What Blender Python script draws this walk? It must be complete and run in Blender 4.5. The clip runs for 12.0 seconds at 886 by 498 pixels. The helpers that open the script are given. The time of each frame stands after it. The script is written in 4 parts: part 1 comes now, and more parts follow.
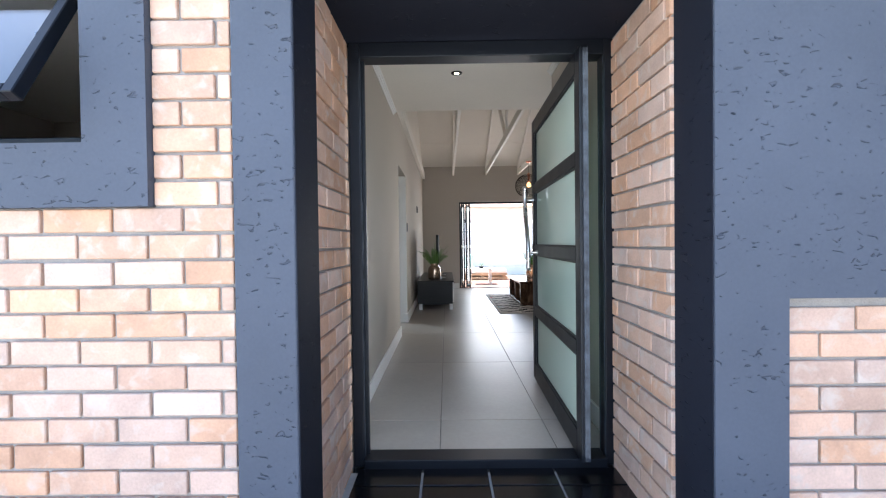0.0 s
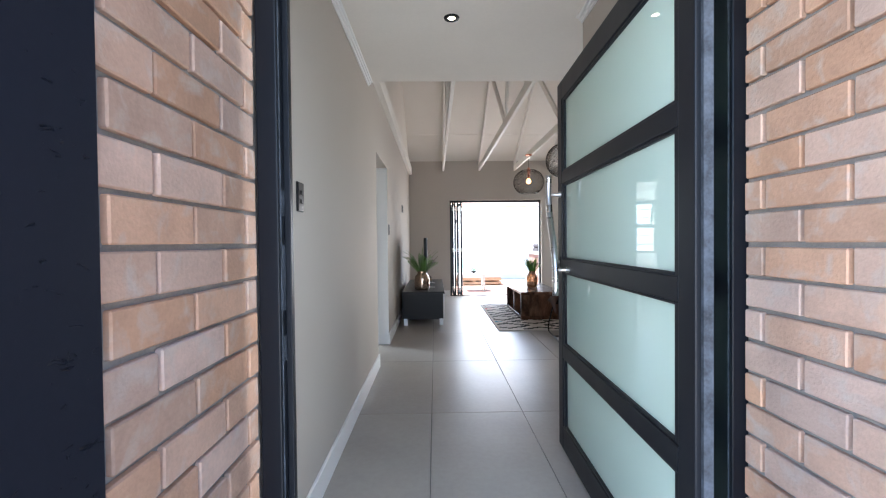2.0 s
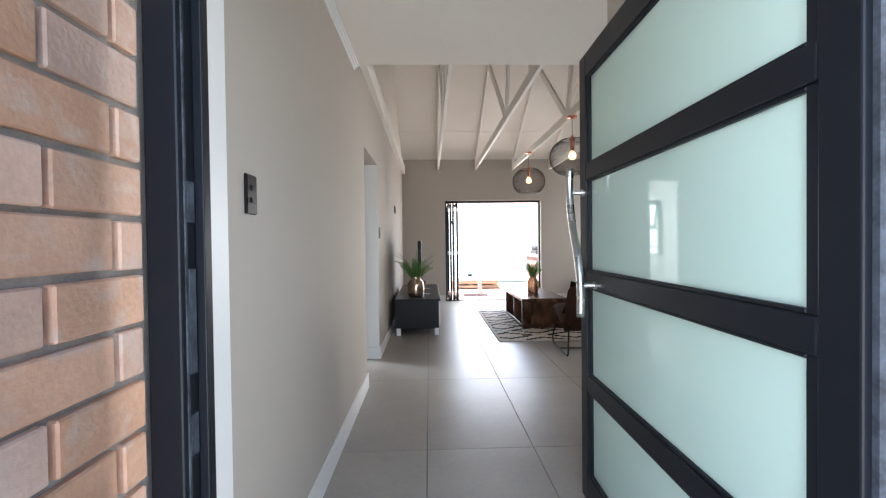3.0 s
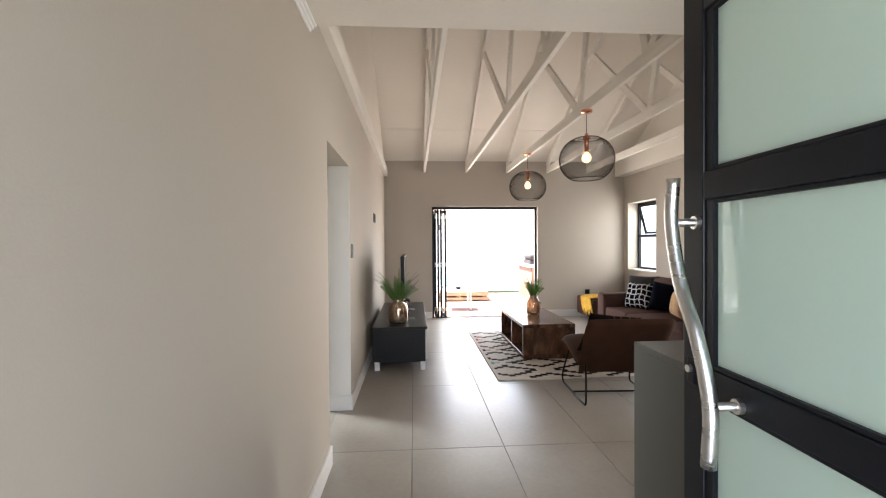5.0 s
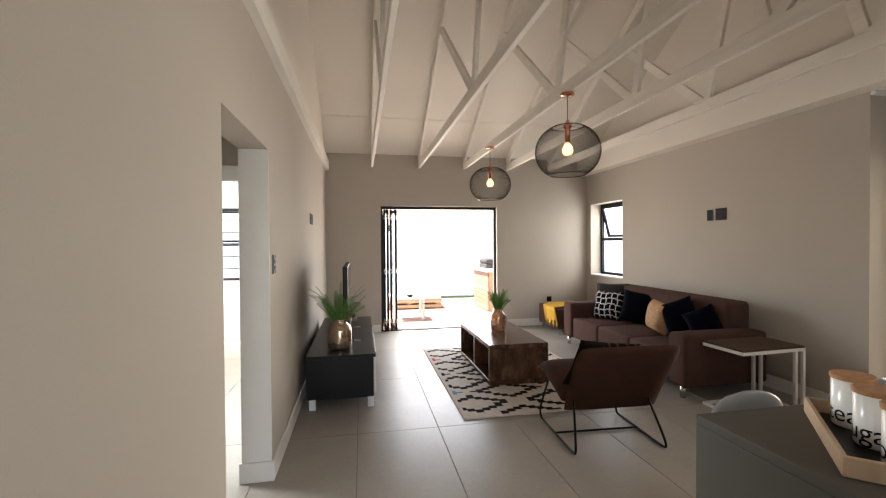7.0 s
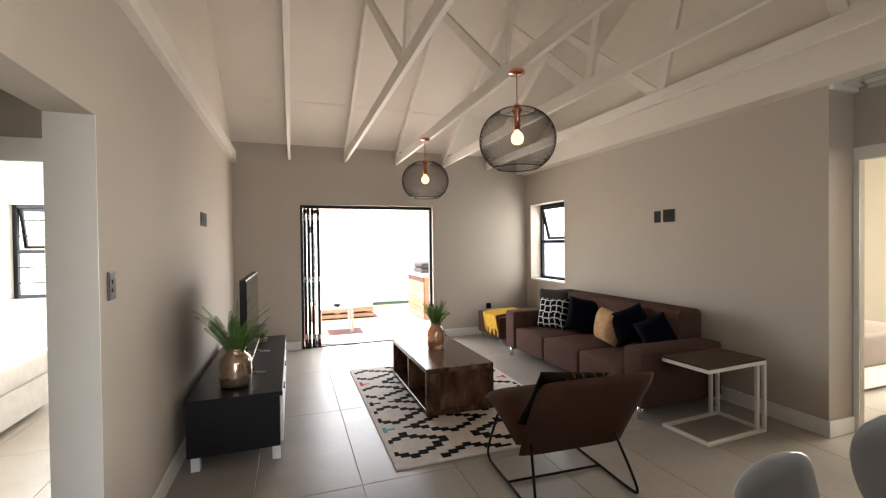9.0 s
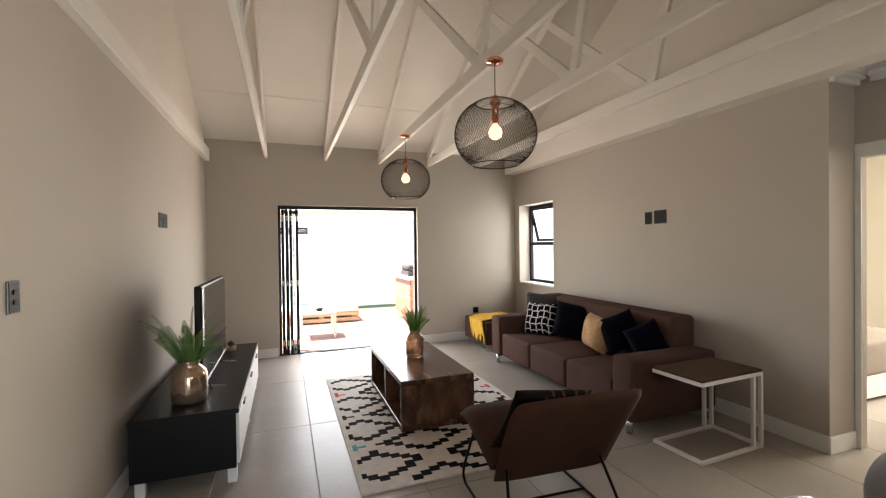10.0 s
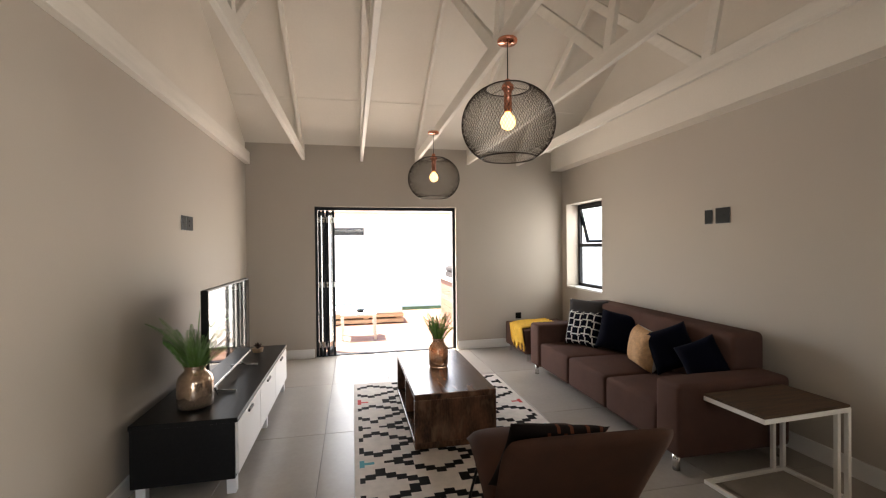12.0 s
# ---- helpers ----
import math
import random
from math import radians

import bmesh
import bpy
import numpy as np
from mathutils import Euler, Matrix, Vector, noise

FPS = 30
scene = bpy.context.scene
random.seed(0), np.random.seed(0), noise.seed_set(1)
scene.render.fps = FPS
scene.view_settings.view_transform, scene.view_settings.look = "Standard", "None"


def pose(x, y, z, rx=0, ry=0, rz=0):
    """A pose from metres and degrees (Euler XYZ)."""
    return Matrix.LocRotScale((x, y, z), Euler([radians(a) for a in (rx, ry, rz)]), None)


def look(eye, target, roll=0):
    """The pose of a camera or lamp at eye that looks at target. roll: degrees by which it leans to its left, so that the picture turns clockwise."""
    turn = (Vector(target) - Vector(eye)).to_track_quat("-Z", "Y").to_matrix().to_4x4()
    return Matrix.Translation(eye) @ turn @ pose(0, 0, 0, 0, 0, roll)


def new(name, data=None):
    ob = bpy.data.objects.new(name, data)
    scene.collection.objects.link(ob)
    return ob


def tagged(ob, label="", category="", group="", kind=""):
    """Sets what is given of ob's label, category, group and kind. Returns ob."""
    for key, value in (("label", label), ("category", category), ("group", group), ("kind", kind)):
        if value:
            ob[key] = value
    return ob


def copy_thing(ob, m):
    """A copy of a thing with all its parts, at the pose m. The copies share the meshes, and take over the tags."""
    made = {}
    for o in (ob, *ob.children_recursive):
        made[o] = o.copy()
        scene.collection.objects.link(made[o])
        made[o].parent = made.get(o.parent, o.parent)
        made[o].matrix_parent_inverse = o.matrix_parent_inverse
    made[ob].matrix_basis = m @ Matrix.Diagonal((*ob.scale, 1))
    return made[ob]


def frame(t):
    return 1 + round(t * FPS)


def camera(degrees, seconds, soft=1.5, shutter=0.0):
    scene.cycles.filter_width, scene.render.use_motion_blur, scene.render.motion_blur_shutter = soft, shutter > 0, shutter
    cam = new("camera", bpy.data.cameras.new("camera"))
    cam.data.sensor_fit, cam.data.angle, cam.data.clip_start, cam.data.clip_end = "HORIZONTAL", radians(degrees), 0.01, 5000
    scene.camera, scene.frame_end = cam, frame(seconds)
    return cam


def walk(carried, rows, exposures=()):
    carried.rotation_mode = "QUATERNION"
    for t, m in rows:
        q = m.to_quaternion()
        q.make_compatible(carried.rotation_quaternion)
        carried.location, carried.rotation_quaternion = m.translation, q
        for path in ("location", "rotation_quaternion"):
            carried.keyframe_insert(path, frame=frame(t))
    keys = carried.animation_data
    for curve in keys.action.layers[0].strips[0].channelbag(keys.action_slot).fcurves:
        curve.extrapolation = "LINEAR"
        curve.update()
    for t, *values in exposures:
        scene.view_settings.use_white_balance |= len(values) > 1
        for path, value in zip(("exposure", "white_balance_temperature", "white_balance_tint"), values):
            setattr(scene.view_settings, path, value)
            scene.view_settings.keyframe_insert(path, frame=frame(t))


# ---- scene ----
cam = camera(91.7, 12.0, soft=1.2)
PATH = [
    (0, (0.103, -0.034, 1.116), (0.086, 1.966, 1.085), -0.7),
    (0.5, (0.106, 0.248, 1.115), (0.103, 2.247, 1.084), -0.7),
    (1, (0.111, 0.509, 1.127), (0.122, 2.508, 1.097), -0.7),
    (1.5, (0.103, 0.775, 1.166), (0.126, 2.775, 1.131), -0.6),
    (2, (0.091, 0.986, 1.184), (0.127, 2.985, 1.151), -0.6),
    (2.5, (0.091, 1.195, 1.187), (0.142, 3.194, 1.162), -0.7),
    (3, (0.082, 1.427, 1.22), (0.145, 3.426, 1.19), -0.7),
    (5, (0.079, 2.338, 1.391), (0.213, 4.333, 1.367), -0.4),
    (5.5, (0.09, 2.553, 1.409), (0.247, 4.547, 1.385), -0.6),
    (6, (0.099, 2.795, 1.406), (0.304, 4.785, 1.387), -0.5),
    (6.5, (0.095, 2.964, 1.431), (0.371, 4.944, 1.409), -0.5),
    (7, (0.097, 3.181, 1.463), (0.47, 5.145, 1.436), -0.4),
    (9, (0.287, 3.847, 1.503), (0.953, 5.733, 1.477), -0.7),
    (9.5, (0.382, 3.931, 1.507), (1.065, 5.811, 1.483), -0.7),
    (10, (0.51, 4.025, 1.513), (1.198, 5.903, 1.493), -0.7),
    (10.5, (0.642, 4.095, 1.538), (1.303, 5.983, 1.514), -0.7),
    (11, (0.76, 4.139, 1.537), (1.312, 6.061, 1.517), -0.7),
    (11.5, (0.853, 4.174, 1.534), (1.329, 6.117, 1.518), -0.6),
    (12, (0.925, 4.197, 1.535), (1.336, 6.154, 1.517), -0.6),
]
walk(cam, [(t, look(eye, target, roll)) for t, eye, target, roll in PATH],
     [(0.0, 2.45, 6050, 8), (1.0, 2.6, 5850, 9), (2.0, 2.9, 5850, 9), (3.0, 3.0, 6050, 9), (5.0, 3.2, 6700, 10), (6.0, 3.15, 6850, 10), (6.5, 3.02, 6950, 10), (7.0, 2.95, 7000, 10), (9.0, 2.97, 7050, 10), (12.0, 2.88, 7150, 11)])

# ---- main lines of the plan ----
XL, XR, YF = -0.46, 4.10, 10.336      # living room: entry-side wall, sofa wall, patio wall
YE = 5.93                            # free end of the sofa wall

# ---- world and sun ----
world = bpy.data.worlds.new("sky")
world.use_nodes = True
scene.world = world
sky = world.node_tree.nodes.new("ShaderNodeTexSky")
sky.sky_type, sky.sun_disc = "NISHITA", False
sky.sun_elevation, sky.sun_rotation = radians(64), radians(-50)
world.node_tree.nodes["Background"].inputs["Strength"].default_value = 0.15
world.node_tree.links.new(sky.outputs[0], world.node_tree.nodes["Background"].inputs["Color"])
sun = new("sun", bpy.data.lights.new("sun", "SUN"))
sun.data.energy, sun.data.angle, sun.data.color = 5.0, radians(0.5), (1.0, 0.95, 0.88)
SUN_FROM = Vector((math.sin(radians(-50)) * math.cos(radians(64)), math.cos(radians(-50)) * math.cos(radians(64)), math.sin(radians(64))))
sun.matrix_world = look(SUN_FROM * 30, (0, 0, 0))


def area_lamp(name, eye, target, w, h, power, color=(1, 1, 1)):
    """An area lamp for sky light at an opening, also used as plain fill."""
    ob = new(name, bpy.data.lights.new(name, "AREA"))
    ob.data.shape, ob.data.size, ob.data.size_y, ob.data.energy, ob.data.color = "RECTANGLE", w, h, power, color
    ob.matrix_world = look(eye, target)
    return ob


area_lamp("patio_door_light", (1.4, 10.62, 1.1), (1.4, 5, 0.9), 1.9, 1.9, 10.5, (1.0, 0.97, 0.93))
area_lamp("side_window_light", (4.36, 9.72, 1.5), (2, 9.6, 1.3), 0.84, 1.1, 2.6)
area_lamp("kitchen_window_light", (2.2, 1.75, 1.6), (2.2, 5, 1.2), 1.4, 0.9, 2.8, (0.95, 0.98, 1.0))
area_lamp("bedroom_window_light", (-2.15, YF + 0.21, 1.465), (-2.15, 6, 1.465), 1.36, 1.1, 3.0, (0.80, 0.91, 1.0))
# Added fill from the unseen west side, to brighten the bedroom.
area_lamp("bedroom_fill_light", (-4.42, 8.2, 1.5), (0, 8.2, 1.2), 1.5, 1.1, 75, (0.80, 0.91, 1.0))
# Added lamp in the open doorway, lifting the sky light on the entry wall.
area_lamp("entrance_light", (0.26, 2.06, 1.04), (0.26, 6, 1.04), 1.2, 1.98, 1.6, (0.96, 0.98, 1.0))
# Added fill lamp with no window behind it, to brighten the second bedroom.
area_lamp("second_bedroom_fill", (7.9, 5.6, 1.5), (5, 5.6, 0.8), 1.4, 1.2, 38, (1.0, 0.97, 0.9))


# ---- materials ----
def mat(name, col, rough=0.5, metal=0.0, var=0.1, scale=3.0, fine=60.0, bump=0.0, rand=0.0, spec=0.5, coat=0.0, stretch=(1, 1, 1), tint=None):
    m = bpy.data.materials.new(name)
    m.use_nodes = True
    nt = m.node_tree
    N, L = nt.nodes, nt.links
    b = N["Principled BSDF"]
    b.inputs["Roughness"].default_value, b.inputs["Metallic"].default_value = rough, metal
    b.inputs["Specular IOR Level"].default_value, b.inputs["Coat Weight"].default_value = spec, coat
    b.inputs["Coat Roughness"].default_value = 0.08
    tc, mp = N.new("ShaderNodeTexCoord"), N.new("ShaderNodeMapping")
    mp.inputs["Scale"].default_value = stretch
    L.new(tc.outputs["Object"], mp.inputs["Vector"])
    info = N.new("ShaderNodeObjectInfo")
    off = N.new("ShaderNodeVectorMath")
    off.operation = "ADD"
    mul = N.new("ShaderNodeMath")
    mul.operation, mul.inputs[1].default_value = "MULTIPLY", 37.0
    L.new(info.outputs["Random"], mul.inputs[0])
    L.new(mp.outputs[0], off.inputs[0]), L.new(mul.outputs[0], off.inputs[1])
    n1, n2 = N.new("ShaderNodeTexNoise"), N.new("ShaderNodeTexNoise")
    n1.inputs["Scale"].default_value, n2.inputs["Scale"].default_value = scale, fine
    n1.inputs["Detail"].default_value, n2.inputs["Detail"].default_value = 5, 3
    L.new(off.outputs[0], n1.inputs["Vector"]), L.new(off.outputs[0], n2.inputs["Vector"])
    add = N.new("ShaderNodeMath")
    add.operation = "ADD"
    half = N.new("ShaderNodeMath")
    half.operation, half.inputs[1].default_value = "MULTIPLY", 0.5
    L.new(n2.outputs[0], half.inputs[0]), L.new(n1.outputs[0], add.inputs[0]), L.new(half.outputs[0], add.inputs[1])
    rng = N.new("ShaderNodeMapRange")
    rng.inputs["From Min"].default_value, rng.inputs["From Max"].default_value = 0.45, 1.05
    L.new(add.outputs[0], rng.inputs["Value"])
    mix = N.new("ShaderNodeMix")
    mix.data_type = "RGBA"
    dark = tint or tuple(c * (1 - 1.6 * var) for c in col)
    mix.inputs[6].default_value = (*dark, 1)
    mix.inputs[7].default_value = (*[min(1, c * (1 + var)) for c in col], 1)
    L.new(rng.outputs[0], mix.inputs[0])
    out = mix.outputs[2]
    if rand:
        hsv = N.new("ShaderNodeHueSaturation")
        r2 = N.new("ShaderNodeMapRange")
        r2.inputs["To Min"].default_value, r2.inputs["To Max"].default_value = 1 - rand, 1 + rand
        L.new(info.outputs["Random"], r2.inputs["Value"]), L.new(r2.outputs[0], hsv.inputs["Value"])
        s1, s2 = N.new("ShaderNodeMath"), N.new("ShaderNodeMath")
        s1.operation, s1.inputs[1].default_value = "MULTIPLY", 7.31
        s2.operation = "FRACT"
        L.new(info.outputs["Random"], s1.inputs[0]), L.new(s1.outputs[0], s2.inputs[0])
        r3 = N.new("ShaderNodeMapRange")
        r3.inputs["To Min"].default_value, r3.inputs["To Max"].default_value = 1 - 1.5 * rand, 1 + rand
        L.new(s2.outputs[0], r3.inputs["Value"]), L.new(r3.outputs[0], hsv.inputs["Saturation"])
        L.new(out, hsv.inputs["Color"])
        out = hsv.outputs[0]
    L.new(out, b.inputs["Base Color"])
    rr = N.new("ShaderNodeMapRange")
    rr.inputs["To Min"].default_value, rr.inputs["To Max"].default_value = max(0.02, rough * 0.85), min(1, rough * 1.15)
    L.new(n1.outputs[0], rr.inputs["Value"]), L.new(rr.outputs[0], b.inputs["Roughness"])
    if bump:
        bp = N.new("ShaderNodeBump")
        bp.inputs["Strength"].default_value, bp.inputs["Distance"].default_value = 0.6, bump
        L.new(n2.outputs[0], bp.inputs["Height"]), L.new(bp.outputs[0], b.inputs["Normal"])
    return m


def pocked_plaster(name, col):
    """Scratch plaster: a smooth painted skin with short drag marks and pits."""
    m = mat(name, col, 0.7, var=0.08, scale=2.5, fine=90, spec=0.15)
    nt = m.node_tree
    N, L = nt.nodes, nt.links
    tc, mp = N.new("ShaderNodeTexCoord"), N.new("ShaderNodeMapping")
    mp.inputs["Scale"].default_value, mp.inputs["Rotation"].default_value = (26, 26, 60), (0.3, 0.5, 0.2)
    n, n2 = N.new("ShaderNodeTexNoise"), N.new("ShaderNodeTexNoise")
    n.inputs["Scale"].default_value, n.inputs["Detail"].default_value, n.inputs["Distortion"].default_value = 1.0, 4, 0.8
    n2.inputs["Scale"].default_value = 3.0
    L.new(tc.outputs["Object"], mp.inputs["Vector"]), L.new(mp.outputs[0], n.inputs["Vector"]), L.new(tc.outputs["Object"], n2.inputs["Vector"])
    a = N.new("ShaderNodeMath")
    a.operation = "MULTIPLY_ADD"
    a.inputs[1].default_value, a.inputs[2].default_value = 0.25, 0.0
    L.new(n2.outputs[0], a.inputs[0])
    sub = N.new("ShaderNodeMath")
    sub.operation = "ADD"
    L.new(n.outputs[0], sub.inputs[0]), L.new(a.outputs[0], sub.inputs[1])
    r = N.new("ShaderNodeMapRange")
    r.inputs["From Min"].default_value, r.inputs["From Max"].default_value = 0.408, 0.467
    L.new(sub.outputs[0], r.inputs["Value"])
    bp = N.new("ShaderNodeBump")
    bp.inputs["Strength"].default_value, bp.inputs["Distance"].default_value = 1.0, 0.007
    L.new(r.outputs[0], bp.inputs["Height"]), L.new(bp.outputs[0], N["Principled BSDF"].inputs["Normal"])
    return m


def smear(m, col, amount, size=14.0):
    """Paler patches with soft ragged edges over a surface."""
    N, L = m.node_tree.nodes, m.node_tree.links
    b = N["Principled BSDF"]
    old = b.inputs["Base Color"].links[0].from_socket
    place = [n for n in N if n.type == "VECT_MATH"][0]
    n1, rng, mix = N.new("ShaderNodeTexNoise"), N.new("ShaderNodeMapRange"), N.new("ShaderNodeMix")
    n1.inputs["Scale"].default_value, n1.inputs["Detail"].default_value, n1.inputs["Distortion"].default_value = size, 6, 0.6
    rng.inputs["From Min"].default_value, rng.inputs["From Max"].default_value = 0.52, 0.72
    rng.inputs["To Max"].default_value = amount
    mix.data_type = "RGBA"
    mix.inputs[7].default_value = (*col, 1)
    L.new(place.outputs[0], n1.inputs["Vector"]), L.new(n1.outputs[0], rng.inputs["Value"])
    L.new(rng.outputs[0], mix.inputs[0]), L.new(old, mix.inputs[6]), L.new(mix.outputs[2], b.inputs["Base Color"])


def gloss_mix(N, L, weight, target):
    """Gloss that grows towards grazing view, the same from both sides."""
    p = N.new("ShaderNodeMath")
    p.operation, p.inputs[1].default_value = "POWER", 4.0
    q = N.new("ShaderNodeMath")
    q.operation, q.inputs[1].default_value, q.inputs[2].default_value = "MULTIPLY_ADD", 0.9, 0.05
    L.new(weight.outputs["Facing"], p.inputs[0]), L.new(p.outputs[0], q.inputs[0]), L.new(q.outputs[0], target.inputs[0])


def glass(name, frosted=False):
    m = bpy.data.materials.new(name)
    m.use_nodes = True
    N, L = m.node_tree.nodes, m.node_tree.links
    b = N["Principled BSDF"]
    if frosted:
        N.remove(b)
        d, t, g, mx, my, fr = (N.new("ShaderNode" + k) for k in ("BsdfDiffuse", "BsdfTranslucent", "BsdfGlossy", "MixShader", "MixShader", "LayerWeight"))
        d.inputs[0].default_value = (0.74, 0.88, 0.82, 1)
        t.inputs[0].default_value = (0.82, 0.97, 0.90, 1)
        g.inputs["Roughness"].default_value = 0.02
        mx.inputs[0].default_value = 0.5
        L.new(d.outputs[0], mx.inputs[1]), L.new(t.outputs[0], mx.inputs[2])
        gloss_mix(N, L, fr, my), L.new(mx.outputs[0], my.inputs[1]), L.new(g.outputs[0], my.inputs[2])
        L.new(my.outputs[0], N["Material Output"].inputs[0])
    else:
        N.remove(b)
        t, g, my, fr = (N.new("ShaderNode" + k) for k in ("BsdfTransparent", "BsdfGlossy", "MixShader", "LayerWeight"))
        t.inputs[0].default_value = (0.93, 0.95, 0.95, 1)
        g.inputs["Roughness"].default_value = 0.01
        gloss_mix(N, L, fr, my), L.new(t.outputs[0], my.inputs[1]), L.new(g.outputs[0], my.inputs[2])
        L.new(my.outputs[0], N["Material Output"].inputs[0])
    return m


def emit(name, col, strength):
    m = bpy.data.materials.new(name)
    m.use_nodes = True
    b = m.node_tree.nodes["Principled BSDF"]
    b.inputs["Base Color"].default_value = (*col, 1)
    b.inputs["Emission Color"].default_value, b.inputs["Emission Strength"].default_value = (*col, 1), strength
    return m


M_WALL = mat("greige wall paint", (0.49, 0.44, 0.385), 0.75, var=0.025, scale=1.2, fine=140, bump=0.0006, spec=0.25)
M_WHITE = mat("white satin paint", (0.80, 0.79, 0.77), 0.4, var=0.02, scale=2, fine=80)
M_CEIL = mat("ceiling paint", (0.80, 0.75, 0.68), 0.8, var=0.03, scale=1.5, fine=50, spec=0.2)
M_TRUSS = mat("painted truss timber", (0.82, 0.775, 0.71), 0.6, var=0.05, scale=4, fine=70, bump=0.001, stretch=(6, 0.6, 6))
M_TILE = mat("porcelain floor tile", (0.345, 0.312, 0.275), 0.31, var=0.08, scale=2.2, fine=35, rand=0.035, spec=0.19)
M_GROUT = mat("grout", (0.16, 0.15, 0.14), 0.9, var=0.1)
M_BLACKTILE = mat("black porch tile", (0.004, 0.004, 0.006), 0.2, var=0.1, rand=0.1)
M_MORTAR = mat("mortar", (0.33, 0.305, 0.28), 0.95, var=0.15, scale=12, fine=150, bump=0.003)
M_BRICK = mat("face brick", (0.60, 0.385, 0.272), 0.85, var=0.12, scale=9, fine=110, bump=0.0025, rand=0.15, spec=0.2)
smear(M_BRICK, (0.60, 0.53, 0.46), 0.6)
M_PLASTER = pocked_plaster("blue grey scratch plaster", (0.088, 0.098, 0.122))
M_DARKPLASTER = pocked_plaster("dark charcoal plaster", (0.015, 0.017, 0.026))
M_ALU = mat("charcoal aluminium", (0.006, 0.0075, 0.011), 0.38, var=0.08, scale=8, fine=200, spec=0.22)
# Worn door edge; its paler tone also paints the jamb highlight lines.
M_EDGE = mat("worn charcoal edge", (0.05, 0.058, 0.072), 0.5, var=0.5, scale=20, fine=120, spec=0.2)
M_STEEL = mat("brushed steel", (0.62, 0.61, 0.60), 0.28, 1.0, var=0.05, fine=300, stretch=(1, 1, 8))
M_CHROME = mat("chrome", (0.75, 0.75, 0.75), 0.12, 1.0, var=0.02)
M_FROST = glass("frosted green glass", True)
M_GLASS = glass("window glass")
M_FOOT = mat("satin aluminium", (0.82, 0.82, 0.83), 0.45, 0.2, var=0.03)
M_BLACKWOOD = mat("black wood veneer", (0.009, 0.009, 0.0095), 0.34, var=0.2, scale=4, fine=60, stretch=(12, 1, 12), bump=0.0004, spec=0.18)
M_WALNUT = mat("dark sheesham wood", (0.105, 0.046, 0.024), 0.24, var=0.5, scale=2.6, fine=16, stretch=(4.5, 0.8, 1.6), bump=0.0012, tint=(0.010, 0.005, 0.0035))
smear(M_WALNUT, (0.21, 0.125, 0.075), 0.6, 2.4)
M_TABLEWOOD = mat("weathered oak top", (0.075, 0.043, 0.024), 0.65, spec=0.2, var=0.4, scale=3, fine=30, stretch=(1.2, 14, 1), bump=0.0006)
M_SOFA = mat("brown suede fabric", (0.094, 0.050, 0.040), 0.95, var=0.10, scale=6, fine=400, bump=0.0012, spec=0.15)
M_CHAIR = mat("tan suede", (0.057, 0.024, 0.0135), 0.9, var=0.22, scale=7, fine=300, bump=0.0012, spec=0.2)
M_NAVY = mat("navy velvet", (0.003, 0.004, 0.011), 0.9, var=0.2, fine=300, bump=0.001, spec=0.08)
M_DKBROWN = mat("dark brown throw", (0.010, 0.006, 0.005), 0.95, var=0.3, fine=200, bump=0.002, spec=0.08)
M_RUST = mat("rust weave", (0.09, 0.028, 0.014), 0.95, var=0.3, fine=200, bump=0.002, spec=0.08)
M_GREY = mat("grey linen", (0.055, 0.05, 0.05), 0.95, var=0.12, fine=350, bump=0.001, spec=0.1)
M_CREAMTEX = mat("cream woven wool", (0.66, 0.61, 0.56), 0.95, var=0.10, scale=14, fine=260, bump=0.002, spec=0.1)
M_GRID = mat("white cotton print", (0.74, 0.74, 0.73), 0.9, var=0.06, fine=260, bump=0.001, spec=0.1)
M_BLACKTEX = mat("black woven wool", (0.008, 0.007, 0.007), 0.95, var=0.3, scale=14, fine=260, bump=0.002, spec=0.1)
M_TEAL = mat("teal wool", (0.07, 0.30, 0.36), 0.95, var=0.1, bump=0.001)
M_RED = mat("red wool", (0.5, 0.05, 0.05), 0.95, var=0.1, bump=0.001)
M_TAN = mat("mustard knit", (0.55, 0.33, 0.17), 0.95, var=0.18, scale=30, fine=120, bump=0.006)
M_YELLOW = mat("yellow knit throw", (0.72, 0.42, 0.05), 0.95, var=0.15, scale=20, fine=150, bump=0.004)
M_COPPER = mat("copper", (0.80, 0.33, 0.22), 0.2, 1.0, var=0.05)
M_WIRE = mat("dark bronze wire", (0.035, 0.025, 0.02), 0.4, 0.6, var=0.1)
M_BULB = emit("warm filament bulb", (1.0, 0.52, 0.16), 0.9)
M_LED = emit("warm downlight", (1.0, 0.85, 0.6), 2.0)
M_BRONZEGLASS = mat("mercury bronze glass", (0.50, 0.36, 0.26), 0.16, 0.75, var=0.25, scale=14, fine=60, coat=0.6)
M_AMBER = mat("amber glass", (0.75, 0.48, 0.30), 0.08, 0.15, var=0.12, scale=10, fine=50, coat=0.8)
M_AMBER.node_tree.nodes["Principled BSDF"].inputs["Transmission Weight"].default_value = 0.7
M_LEAF = mat("fern green", (0.10, 0.25, 0.03), 0.5, var=0.35, scale=15, fine=60, rand=0.2)
M_DRYLEAF = mat("dull purple leaf", (0.10, 0.09, 0.08), 0.6, var=0.3, rand=0.2)
M_STONE = mat("grey quartz counter", (0.085, 0.078, 0.066), 0.5, var=0.03, scale=5, fine=220, spec=0.2)
M_SHELL = mat("white moulded plastic", (0.40, 0.41, 0.44), 0.35, var=0.02)
M_WHITECER = mat("white ceramic", (0.82, 0.81, 0.79), 0.22, var=0.02)
